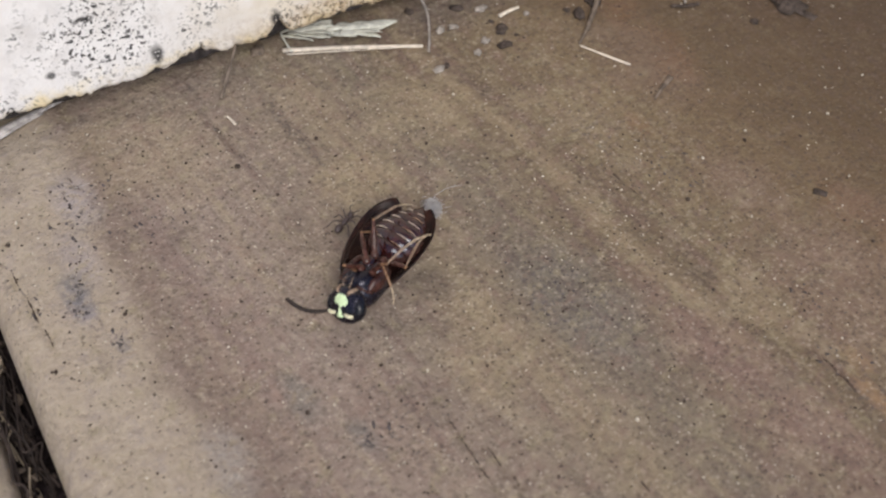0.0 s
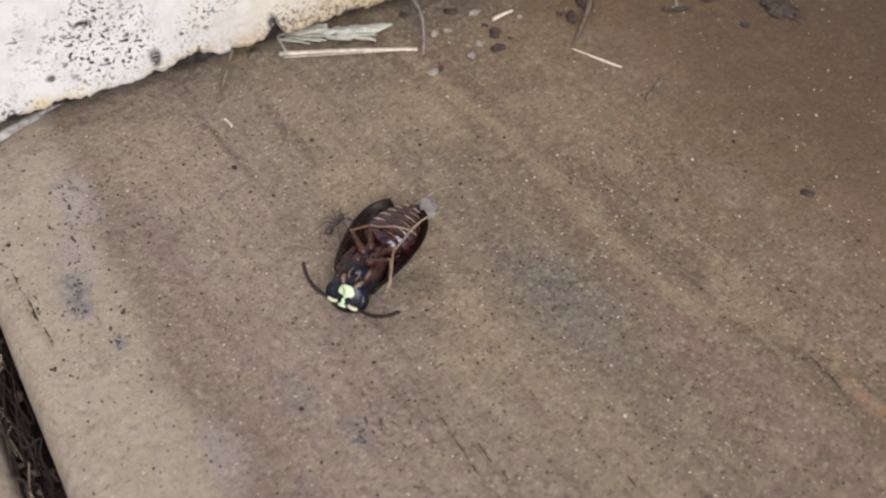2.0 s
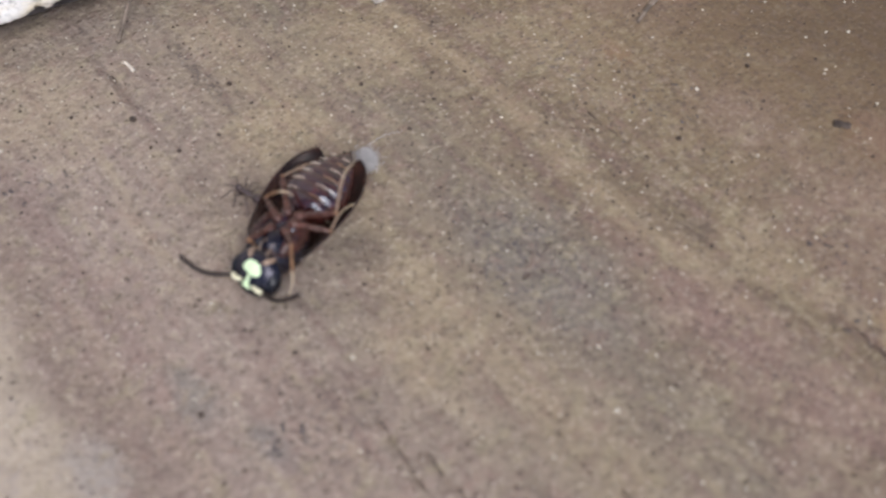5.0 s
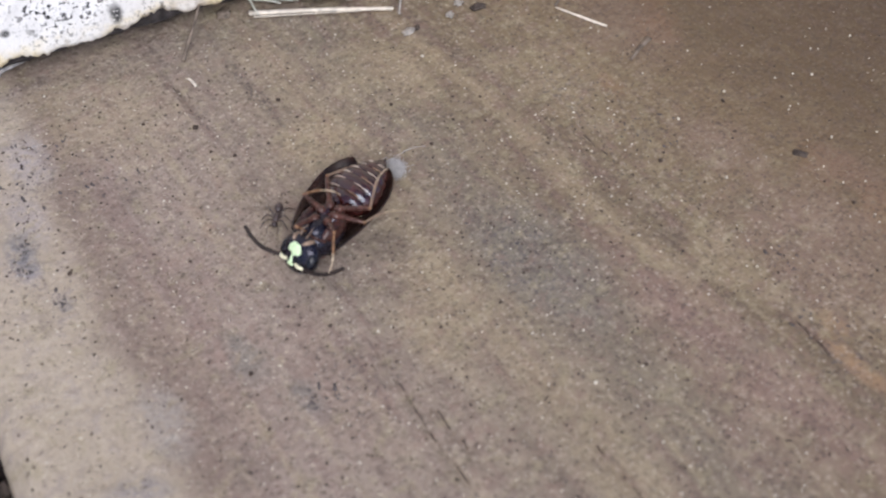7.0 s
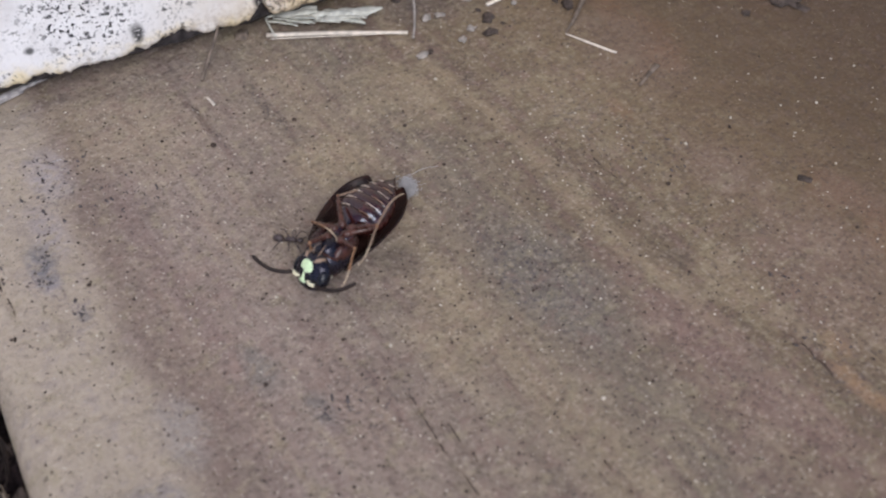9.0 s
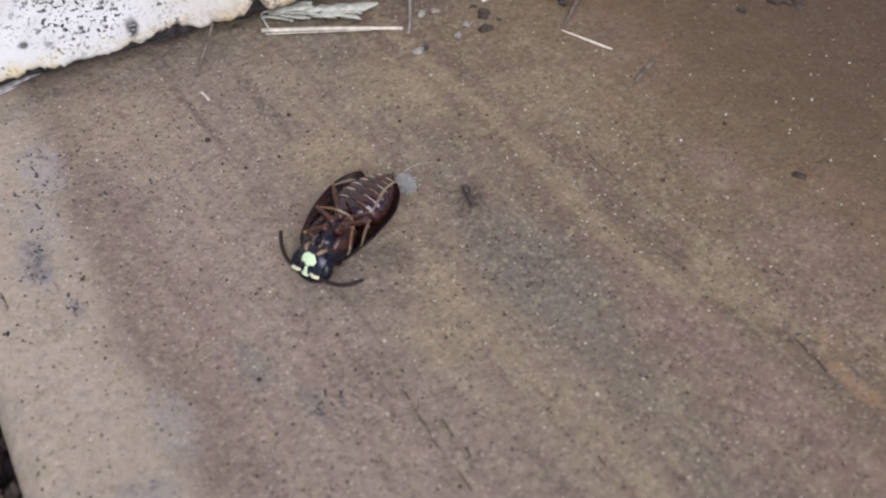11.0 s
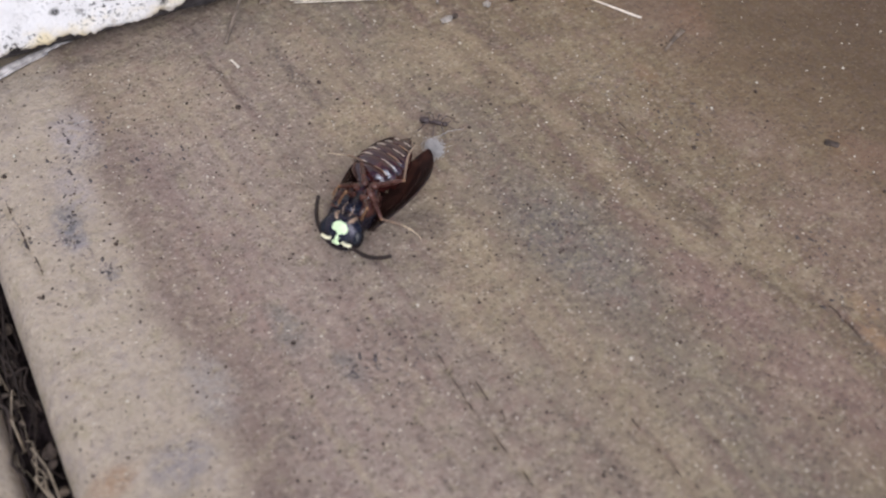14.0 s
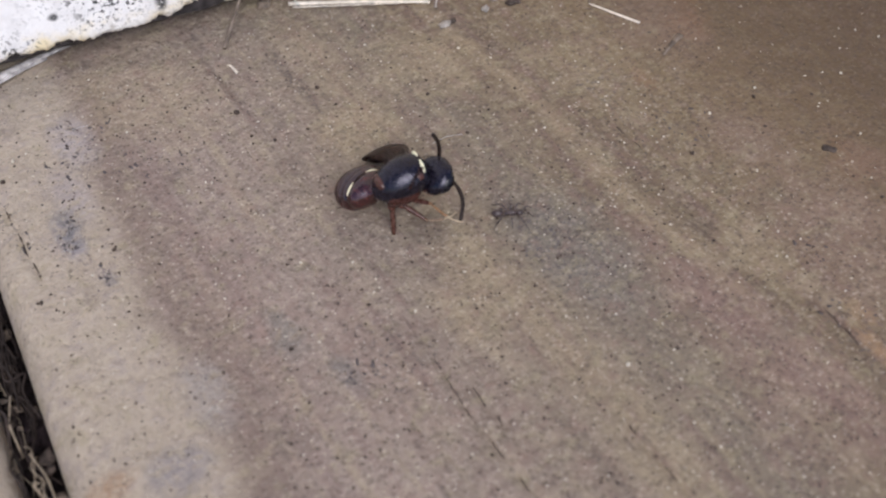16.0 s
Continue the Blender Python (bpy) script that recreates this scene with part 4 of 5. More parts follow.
def build_wasp():
    bm = bmesh.new()
    loft(bm, [(2.6, 0.1, 0.6, 0.6), (2.2, 0.15, 1.45, 1.25), (1.3, 0.2, 1.9, 1.7), (0.1, 0.2, 1.98, 1.8), (-1.1, 0.1, 1.78, 1.62), (-2.0, 0.0, 1.25, 1.2), (-2.7, -0.1, 0.45, 0.45)])
    wasp = part("wasp", bm, CHITIN)
    tagged(wasp, "dark brown wasp with yellow-green face struggling on its back", "wasp")
    p = {"wasp": wasp}
    # collar, shoulder plates and breast plates
    for s in (1, -1):
        bm = bmesh.new()
        tube(bm, [(s * 1.68 * math.cos(a), 1.78 + 0.32 * abs(math.sin(a)), 0.2 + 1.42 * math.sin(a)) for a in (radians(36 + 4.6 * k) for k in range(11))], [0.06 + 0.12 * math.sin(math.pi * k / 10) for k in range(11)], 6)
        part("collar", bm, CREAM, wasp, "cream collar stripe")
        bm = bmesh.new()
        ball(bm, s * 1.12, 1.25, 0.7, 0.62, 0.72, 0.68, 0.1, 3, 5.0 + s)
        part("shoulder", bm, RUST, wasp, "rusty shoulder plate")
        bm = bmesh.new()
        ball(bm, s * 1.32, -0.2, -0.5, 0.62, 1.7, 1.0, 0.1, 3, 8.0 + s)
        part("side_plate", bm, FLANK, wasp, "reddish brown flank plate")
        bm = bmesh.new()
        ball(bm, 0.3 + s * 0.55, -1.05, -1.1, 0.72, 0.95, 0.66, 0.12, 3)
        part("breast_plate", bm, BROWN, wasp, "reddish brown breast plate")
        curve_part("throat_bar", [(s * 1.75, 1.3, -0.75), (s * 1.2, 1.75, -1.25), (s * 0.5, 1.85, -1.45)], (0.09, 0.12, 0.06), RUST, wasp, 6, "rusty throat bar")
    bm = bmesh.new()
    ball(bm, 0.15, 0.75, -0.95, 1.2, 1.15, 0.85, 0.05, 3)
    part("breast_shield", bm, CHITIN, wasp, "glossy blue-black breast shield")
    bm = bmesh.new()
    ball(bm, 0, -1.75, 1.0, 0.95, 0.55, 0.45, 0.05, 3)
    part("back_plate", bm, RUST, wasp, "rusty plate behind the shoulders")
    # abdomen, hinged at its waist
    bm = bmesh.new()
    first = [[(1.19 * r * math.cos(a), y, r * 0.8 * math.sin(a)) for a in (2 * math.pi * k / 28 for k in range(28))]
             for y, r in ((0.4, 0.2), (0.1, 0.32), (-0.25, 0.75), (-0.6, 1.3), (-1.0, 1.68), (-1.45, 1.86), (-1.43, 1.72))]
    rings(bm, first)
    abdomen = part("abdomen", bm, BROWN, wasp, "reddish brown segmented abdomen")
    p["abdomen"] = abdomen
    for (y0, r0), (y1, r1) in zip(RIMS[1:], RIMS[2:]):
        bm = bmesh.new()
        rings(bm, segment_rows(y0 + 0.16, r0 * 0.97, y1, r1))
        part("segment", bm, BROWN, abdomen)

    def rim(y, r, a):
        """A point on a plate's rear rim at an angle round it."""
        return 1.205 * r * math.cos(a), y, -0.006 * y * y + r * 0.815 * math.sin(a)

    for n, (y, r) in enumerate(RIMS[1:7]):
        for a0, a1, thick, mat, words in ((-150 + 3 * (n % 2), -105, 0.085, BAND, "pale belly bar"), (-80, -36 - 4 * (n % 2), 0.062, BAND if n % 2 else DULL, "thin tan belly bar")):
            bm = bmesh.new()
            tube(bm, [rim(y + 0.05 - 0.22 * abs(math.cos(radians(a0 + (a1 - a0) * k / 8))) + 0.02 * math.sin(k * 1.9 + n), r * 0.985, radians(a0 + (a1 - a0) * k / 8)) for k in range(9)],
                 [thick * (0.4 + 0.7 * math.sin(math.pi * (k + 0.6) / 9.2)) for k in range(9)], 6, 0.6)
            part("band", bm, mat, abdomen, words)
    for s in (1, -1):
        y, r = RIMS[1]
        bm = bmesh.new()
        tube(bm, [rim(y + 0.03, r * 0.975, radians(90 - s * (18 + 4.4 * k))) for k in range(11)], [0.03 + 0.1 * math.sin(math.pi * k / 10) for k in range(11)], 6, 0.6)
        part("back_band", bm, CREAM, abdomen, "cream mark on the back")
    bm = bmesh.new()
    tube(bm, [(0, -6.6, -0.35), (0, -7.1, -0.42), (0, -7.45, -0.4)], (0.12, 0.07, 0.01), 6)
    part("sting", bm, CHITIN, abdomen)
    # wings
    for s, long in ((1, 10.3), (-1, 9.7)):
        w = part("wing", wing_shell(s, 3.55 - 0.08 * s, 1.75, long, 4, 72), WING, wasp, "smoky brown folded forewing")
        h = part("wing", wing_shell(s, 2.9, 1.55, long - 1.5, 3, 66), WING, wasp, "smoky brown folded hindwing")
        for a, b in ((14, 18), (27, 33), (42, 46), (56, 58), (70, 71)):
            pts = []
            for i in range(10):
                t = 0.04 + i / 10 * 0.92
                round_off = math.sqrt(1 - min(0.9999, max(0.0, t - 0.66) / 0.34) ** 3)
                env = (0.42 + 0.58 * math.sin(math.pi * min(1.0, 0.09 + t * 0.66)) ** 0.8) * round_off
                q = radians(a + (b - a) * t)
                pts.append((-1.2 * t ** 0.5 + s * ((3.55 - 0.08 * s) * env * math.sin(q) / math.sin(radians(72)) + 1.7 * (1 - round_off)), 0.9 - long * t, 1.72 * env * math.cos(q) + 0.35 - 0.5 * t))
            bm = bmesh.new()
            tube(bm, pts, 0.06 if a > 65 else 0.04, 5)
            part("vein", bm, BROWN if a > 65 else VEIN, w)
        p["wing%d" % s] = w
        p["hind%d" % s] = h
    # head, hinged at its neck: its face looks along y, its mouth is towards -z
    bm = bmesh.new()
    loft(bm, [(0.0, 0, 0.5, 0.5), (0.25, 0, 1.5, 1.3), (0.8, 0, 1.95, 1.7), (1.35, 0, 1.75, 1.6), (1.75, 0, 1.15, 1.2), (1.95, 0, 0.35, 0.4)], 28)
    head = part("head", bm, CHITIN, wasp, "glossy black head")
    p["head"] = head
    for s in (1, -1):
        bm = bmesh.new()
        for v in ball(bm, 0, 0, 0, 0.55, 0.62, 1.15, 0.0, 3):
            v.co.x += s * (1.5 - 0.22 * v.co.z * v.co.z)
            v.co.y += 1.05
            v.co.z += 0.15
        part("eye", bm, EYE, head, "large black compound eye")
        bm = bmesh.new()
        tube(bm, smooth_line([(s * 0.85, 0.9, -1.45), (s * 0.75, 1.5, -1.35), (s * 0.5, 1.75, -1.05)], 4), (0.2, 0.2, 0.2, 0.2, 0.19, 0.17, 0.15, 0.11, 0.06), 8)
        part("mandible", bm, AMBER, head, "amber mandible")
        curve_part("palp", [(s * 0.3, 1.3, -1.5), (s * 0.45, 1.2, -2.1), (s * 0.3, 0.8, -2.5)], (0.06, 0.05, 0.03), AMBER, head, 6)
        curve_part("cheek_mark", [(s * 1.05, 1.62, -0.55), (s * 1.22, 1.5, -0.1), (s * 1.2, 1.55, 0.3)], (0.03, 0.06, 0.02), BAND, head, 6, "pale rim before the eye")
    bm = bmesh.new()
    ball(bm, 0, 1.72, -0.3, 0.86, 0.26, 0.82, 0.06, 3, 2.0)
    ball(bm, 0, 1.86, 0.5, 0.2, 0.17, 0.5, 0.05, 2, 3.0)
    ball(bm, 0, 1.8, 0.86, 0.42, 0.16, 0.2, 0.1, 2, 4.0)
    part("face_plate", bm, FACE, head, "bright yellow-green face plate")
    for s in (1, -1):
        curve_part("antenna_shaft", [(s * 0.5, 1.8, 0.66), (s * 0.9, 1.9, 0.74), (s * 1.38, 1.74, 0.72)], (0.13, 0.17, 0.16), CREAM, head, 8, "cream antenna shaft")
        bm = bmesh.new()
        pts, rr = [], []
        for k in range(34):
            t = k / 33
            pts.append(Vector((s * 3.9 * t, 0.35 * math.sin(t * 2.2), 0.4 * math.sin(t * 3.0) - 0.6 * t * t)))
            rr.append((0.205 if k % 3 else 0.18) * (1 - 0.1 * t) * min(1.0, 0.72 + t) if k < 33 else 0.08)
        tube(bm, pts, rr, 8)
        p["antenna%d" % s] = part("antenna", bm, FLAGELLUM, head, "black jointed antenna whip")
    for name in HIPS:
        p[name] = build_leg(name, wasp)
    return p


WASP = build_wasp()


# ---- the ant ----
def build_ant():
    bm = bmesh.new()
    loft(bm, [(0.55, 0.5, 0.08, 0.08), (0.4, 0.5, 0.22, 0.2), (0.05, 0.52, 0.26, 0.24), (-0.35, 0.47, 0.2, 0.19), (-0.6, 0.42, 0.08, 0.08)], 14)
    ant = part("ant", bm, ANT)
    tagged(ant, "small dark ant scurrying round the wasp on the slab", "ant")
    bm = bmesh.new()
    ball(bm, 0, 0.86, 0.5, 0.3, 0.34, 0.24)
    part("head", bm, ANT, ant)
    bm = bmesh.new()
    ball(bm, 0, -1.15, 0.48, 0.4, 0.55, 0.36)
    part("gaster", bm, ANT, ant, "round glossy hind body")
    for s in (1, -1):
        curve_part("antenna", [(s * 0.1, 1.1, 0.55), (s * 0.5, 1.5, 0.75), (s * 0.45, 2.0, 0.5)], (0.05, 0.04, 0.04), ANT, ant, 5)
        for y, ya in ((0.3, 1.2), (0.05, 0.1), (-0.2, -1.3)):
            curve_part("leg", [(s * 0.18, y, 0.42), (s * 0.75, (y + ya) / 2, 0.85), (s * 1.2, ya, 0.3), (s * 1.55, ya * 1.25, 0.02)], (0.07, 0.06, 0.045, 0.03), ANT, ant, 5)
    return ant


ANT_THING = build_ant()


# ---- what moves ----
def lying(x, y, heading, pitch=0.0, roll=0.0, z=2.55):
    """The wasp's pose with its thorax over (x, y): on its back at roll 0."""
    return pose(x * MM, y * MM, z * MM, 0, 0, heading - 90) @ pose(0, 0, 0, pitch, 180 + roll, 0)


WASP_ROWS = [
    (0, -6.87, -5.73, -124.45, 0, 0, 2.55), (0.5, -6.47, -4.92, -123.24, 0, 0, 2.55), (1, -6.67, -4.98, -123.37, 0, 0, 2.55),
    (1.5, -6.89, -4.83, -126.77, 0, 0, 2.55), (2, -6.64, -4.66, -124.52, 0, 0, 2.55), (2.5, -6.68, -4.55, -125.05, 0, 0, 2.55),
    (3, -6.51, -5.12, -123.84, 0, 0, 2.55), (3.5, -6.31, -5, -122.57, 0, 0, 2.55), (4, -6.27, -5.41, -120.85, 0, 0, 2.55),
    (4.5, -7.09, -5.56, -123.34, 0, 0, 2.55), (5, -6.76, -5.21, -122.25, 0, 0, 2.55), (7.5, -6.59, -4.74, -124.19, 0, 0, 2.55),
    (8, -6.52, -5.27, -121.98, 0, 0, 2.55), (8.5, -6.87, -5.07, -123.67, 0, 0, 2.55), (9, -6.85, -5.05, -123.37, 0, 0, 2.55),
    (11.5, -6.24, -4.58, -122.19, 0, 0, 2.55), (12, -5.64, -4.87, -116.58, 0, 0, 2.55), (12.5, -5.88, -4.89, -118.28, 0, 0, 2.55),
    (13, -6.47, -4.99, -121.57, 0, 0, 2.55), (13.5, -6.7, -5.42, -120.62, 0, 0, 2.55), (14, -7.17, -4.87, -119.65, 0, 0, 2.55),
    (14.5, -6.44, -5.31, -123.84, 0, -12, 2.55), (15, -5.5, -4.51, -118.71, 0, -20, 2.55), (15.5, -5.99, -3.79, -124.69, 0, -20, 2.55),
    (15.8, -5.75, -4.15, -122.89, 0, -20, 2.55), (15.8333, -4.3, -3.5, -96, 5, 36, 3.2), (15.8667, -4.0, -3.2, -70, 10, 72, 4.0),
    (15.9, -3.7, -2.9, -42, 16, 108, 4.4), (15.9333, -3.3, -2.5, -4, 18, 145, 3.9), (15.9667, -3.1, -2.7, 27, 12, 180, 4.6), (16, -3.1, -2.7, 27, 12, 180, 4.6),
]
HEAD_ROWS = [
    (0, -35, 18, -2, 0), (0.5, -33, 18, -6, 0), (1, -38, 0, -10, 0), (1.5, -38, -2, -10, 0), (2, -38, -8, -12, 0), (2.5, -38, -8, -14, 0),
    (3, -38, -8, -10, 0), (3.5, -36, -10, -12, 0), (4, -14, 10, -10, 0), (4.5, -30, -5, 10, 0), (5, -38, -5, 4, 0), (7.5, -35, 4, 8, 0),
    (8, -35, -2, -6, 0), (8.5, -35, 8, 10, 0), (9, -35, 6, 10, 0), (11.5, -36, 0, -8, 0), (12, -30, 6, -14, 0), (12.5, -18, 20, -14, 0),
    (13, -30, 24, -8, 0), (13.5, -30, 18, 4, 0), (14, -36, -6, -8, 0), (14.5, -24, -12, -48, -25), (15, -52, -24, -48, -36), (15.5, -52, -18, -46, -36),
    (15.8, -52, -20, -46, -36), (15.9667, -62, 0, 6, 0), (16, -62, 0, 6, 0),
]
ANTENNA_ROWS = [
    (0, 0, 10, -130, 0, -1.5, -29.7), (0.5, 0, 10, -130, 0, -25.4, -20.3), (0.75, 0, 10.4, -70.8, 0, -26.7, -9.4), (1, 0, 10.9, -11.7, 0, -28, 1.5),
    (1.5, 0, 20.5, -4.6, 0, -16.1, -1.7), (2, 0, 11.6, -7.2, 0, -22.3, 9.7), (2.5, 0, 9, -3.5, 0, -15.4, 7.6), (3, 0, 8.8, 34.7, 0, 3.6, 21.8),
    (3.25, 0, 11.4, 19, 0, -3.2, 65.9), (3.5, 0, 14, 3.2, 0, -10, 110), (3.75, 0, 7, -63.4, 0, 0, 105), (4, 0, 0, -130, 0, 10, 100),
    (4.167, 0, 9.2, -78.7, 0, 16.3, 58.2), (4.333, 0, 18.3, -27.3, 0, 22.5, 16.4), (4.5, 0, 27.5, 24, 0, 28.8, -25.4),
    (5, 0, 21.9, 13.7, 0, 12.4, -18.9), (7.5, 0, 18.9, -19.7, 0, -6.9, -19), (8, 0, 2.6, -9.8, 0, -3.8, 2.8), (8.5, 0, 21.7, -27.7, 0, 5.7, -29),
    (9, 0, 20.6, -24.5, 0, 10.5, -25.6), (10.25, 0, 14.3, -21.2, 0, -8.1, 18.4), (11.5, 0, 8, -17.9, 0, -26.6, 62.3),
    (12, 0, 16.3, -8.8, 0, -10, 110), (12.25, 0, 13.2, -69.4, 0, -5, 105), (12.5, 0, 10, -130, 0, 0, 100), (12.75, 0, 9.2, -68.8, 0, -18.1, 60.4),
    (13, 0, 8.5, -7.6, 0, -36.3, 20.8), (13.5, 0, 25.8, -13.1, 0, -30.9, -2.9), (14, 0, 2.8, 3.8, 0, -30.9, 51),
    (14.25, 0, 20, 20, 0, -20.4, 90.5), (14.5, 0, 41.5, 37, 0, -10, 130), (15, 0, 18.1, 28.1, 0, -20, 140),
    (15.5, 0, 14.8, 30, 0, -30, 140), (15.8, 0, -3.6, 46.6, 0, -30, 140), (15.86, 0, 4, 30, 0, -10, 126), (15.92, 0, 12, 12, 0, 20, 110), (15.9667, 0, 19, -6, 0, 40, 97.5), (16, 0, 19, -6, 0, 40, 97.5),
]
ANT_ROWS = [
    (0, -9.22, 3.09, 0, 60), (0.5, -9.11, 2.66, 0, 60), (1, -9.46, 2.6, 0, 60), (1.5, -9.29, 2.95, 0, 60), (2, -9.59, 2.91, 0, 60),
    (2.5, -9.08, 3.3, 0, 60), (3, -9.3, 2.85, 0, 60), (3.5, -9.55, 2.88, 0, 60), (4, -9.47, 2.63, 0, 60), (4.5, -9.49, 2.48, 0, 60),
    (5, -10.05, 1.66, 0, 140), (6, -11.2, 0, 0, 220), (7.5, -11.09, -1.96, 0, 272), (8, -11.13, -2.33, 0, 272), (8.5, -11.08, -1.58, 0, 272),
    (9, -11.1, -2.14, 0, 352), (9.5, -10.6, 3, 0, 427), (10, -6.5, 8.8, 0, 390), (10.5, 0.5, 9.5, 0, 334), (11, 5.5, 3, 0, 288),
    (11.3, 4.64, -3.2, 0, 241), (11.5, -1.84, -10.16, 0, 217), (11.7, -5.68, -10.99, 0, 198), (11.8, -5.99, -11.51, 0, 167),
    (12, -9.33, -10.13, 0, 153), (12.2, -9.02, -9.99, 0, 153), (12.4, -10.41, -10.15, 0, 138), (12.5, -13.58, -5.82, 0, 105),
    (12.7, -12.74, -1.63, 0, 69), (12.9, -12.17, -2.12, 0, 71), (13, -11.05, 3.37, 0, 66), (13.1, -8.65, 5.74, 0, 38), (13.5, -4.7, 8.3, 0, 20),
    (14, -0.79, 8.56, 0, -15), (14.5, 0.91, 6.8, 0, -42), (15, 1.14, 6.85, 0, -91), (15.5, 0.78, -0.33, 0, -86), (15.8, 1.77, -2.89, 0, -21),
    (15.9, 6.36, -2.47, 0, 5), (16, 6.56, -2.46, 0, 5),
]
ABDOMEN_ROWS = [(0, 0, 0, -0.45), (1.5, -4, 1, -0.45), (2.5, -6, -2, -0.45), (3.5, -5, 2, -0.3), (4.5, 0, 0, -0.3), (7.5, -1, 1, -0.45), (9, 0, 0, -0.45), (11.5, -3, 1, -0.5),
                (12, 0, 0, -0.6), (12.5, 0, -2, -0.9), (13, -1, 0, -1.1), (13.5, -2, 3, -1.1), (14, -2, 4, -1.1), (14.5, 0, 4, -0.8), (15, -6, 13, -0.6), (15.8, -7, 15, -0.6),
                (15.9, 20, 0, -0.15), (15.9667, 26, -72, -0.15), (16, 26, -72, -0.15)]
FLUFF_ROWS = [(0, -1.0, 4.4, 0.3, 10), (4.5, -0.9, 4.4, 0.3, 12), (7.5, -0.75, 4.45, 0.3, 20), (9, -0.85, 4.55, 0.3, 20), (11.5, -0.5, 4.4, 0.3, 24), (13, -0.85, 4.6, 0.3, 20), (14.5, -0.7, 4.7, 0.3, 16),
              (15, -0.3, 4.8, 0.3, 14), (15.8, -0.1, 4.7, 0.3, 14), (15.9, -1.6, 3.2, 0.3, 40), (15.9667, -4.0, -0.6, 0.1, 80), (16, -4.0, -0.6, 0.1, 80)]
WING_ROWS = [(15.9, 22, -6), (15.9667, 38, -70), (16, 38, -70)]
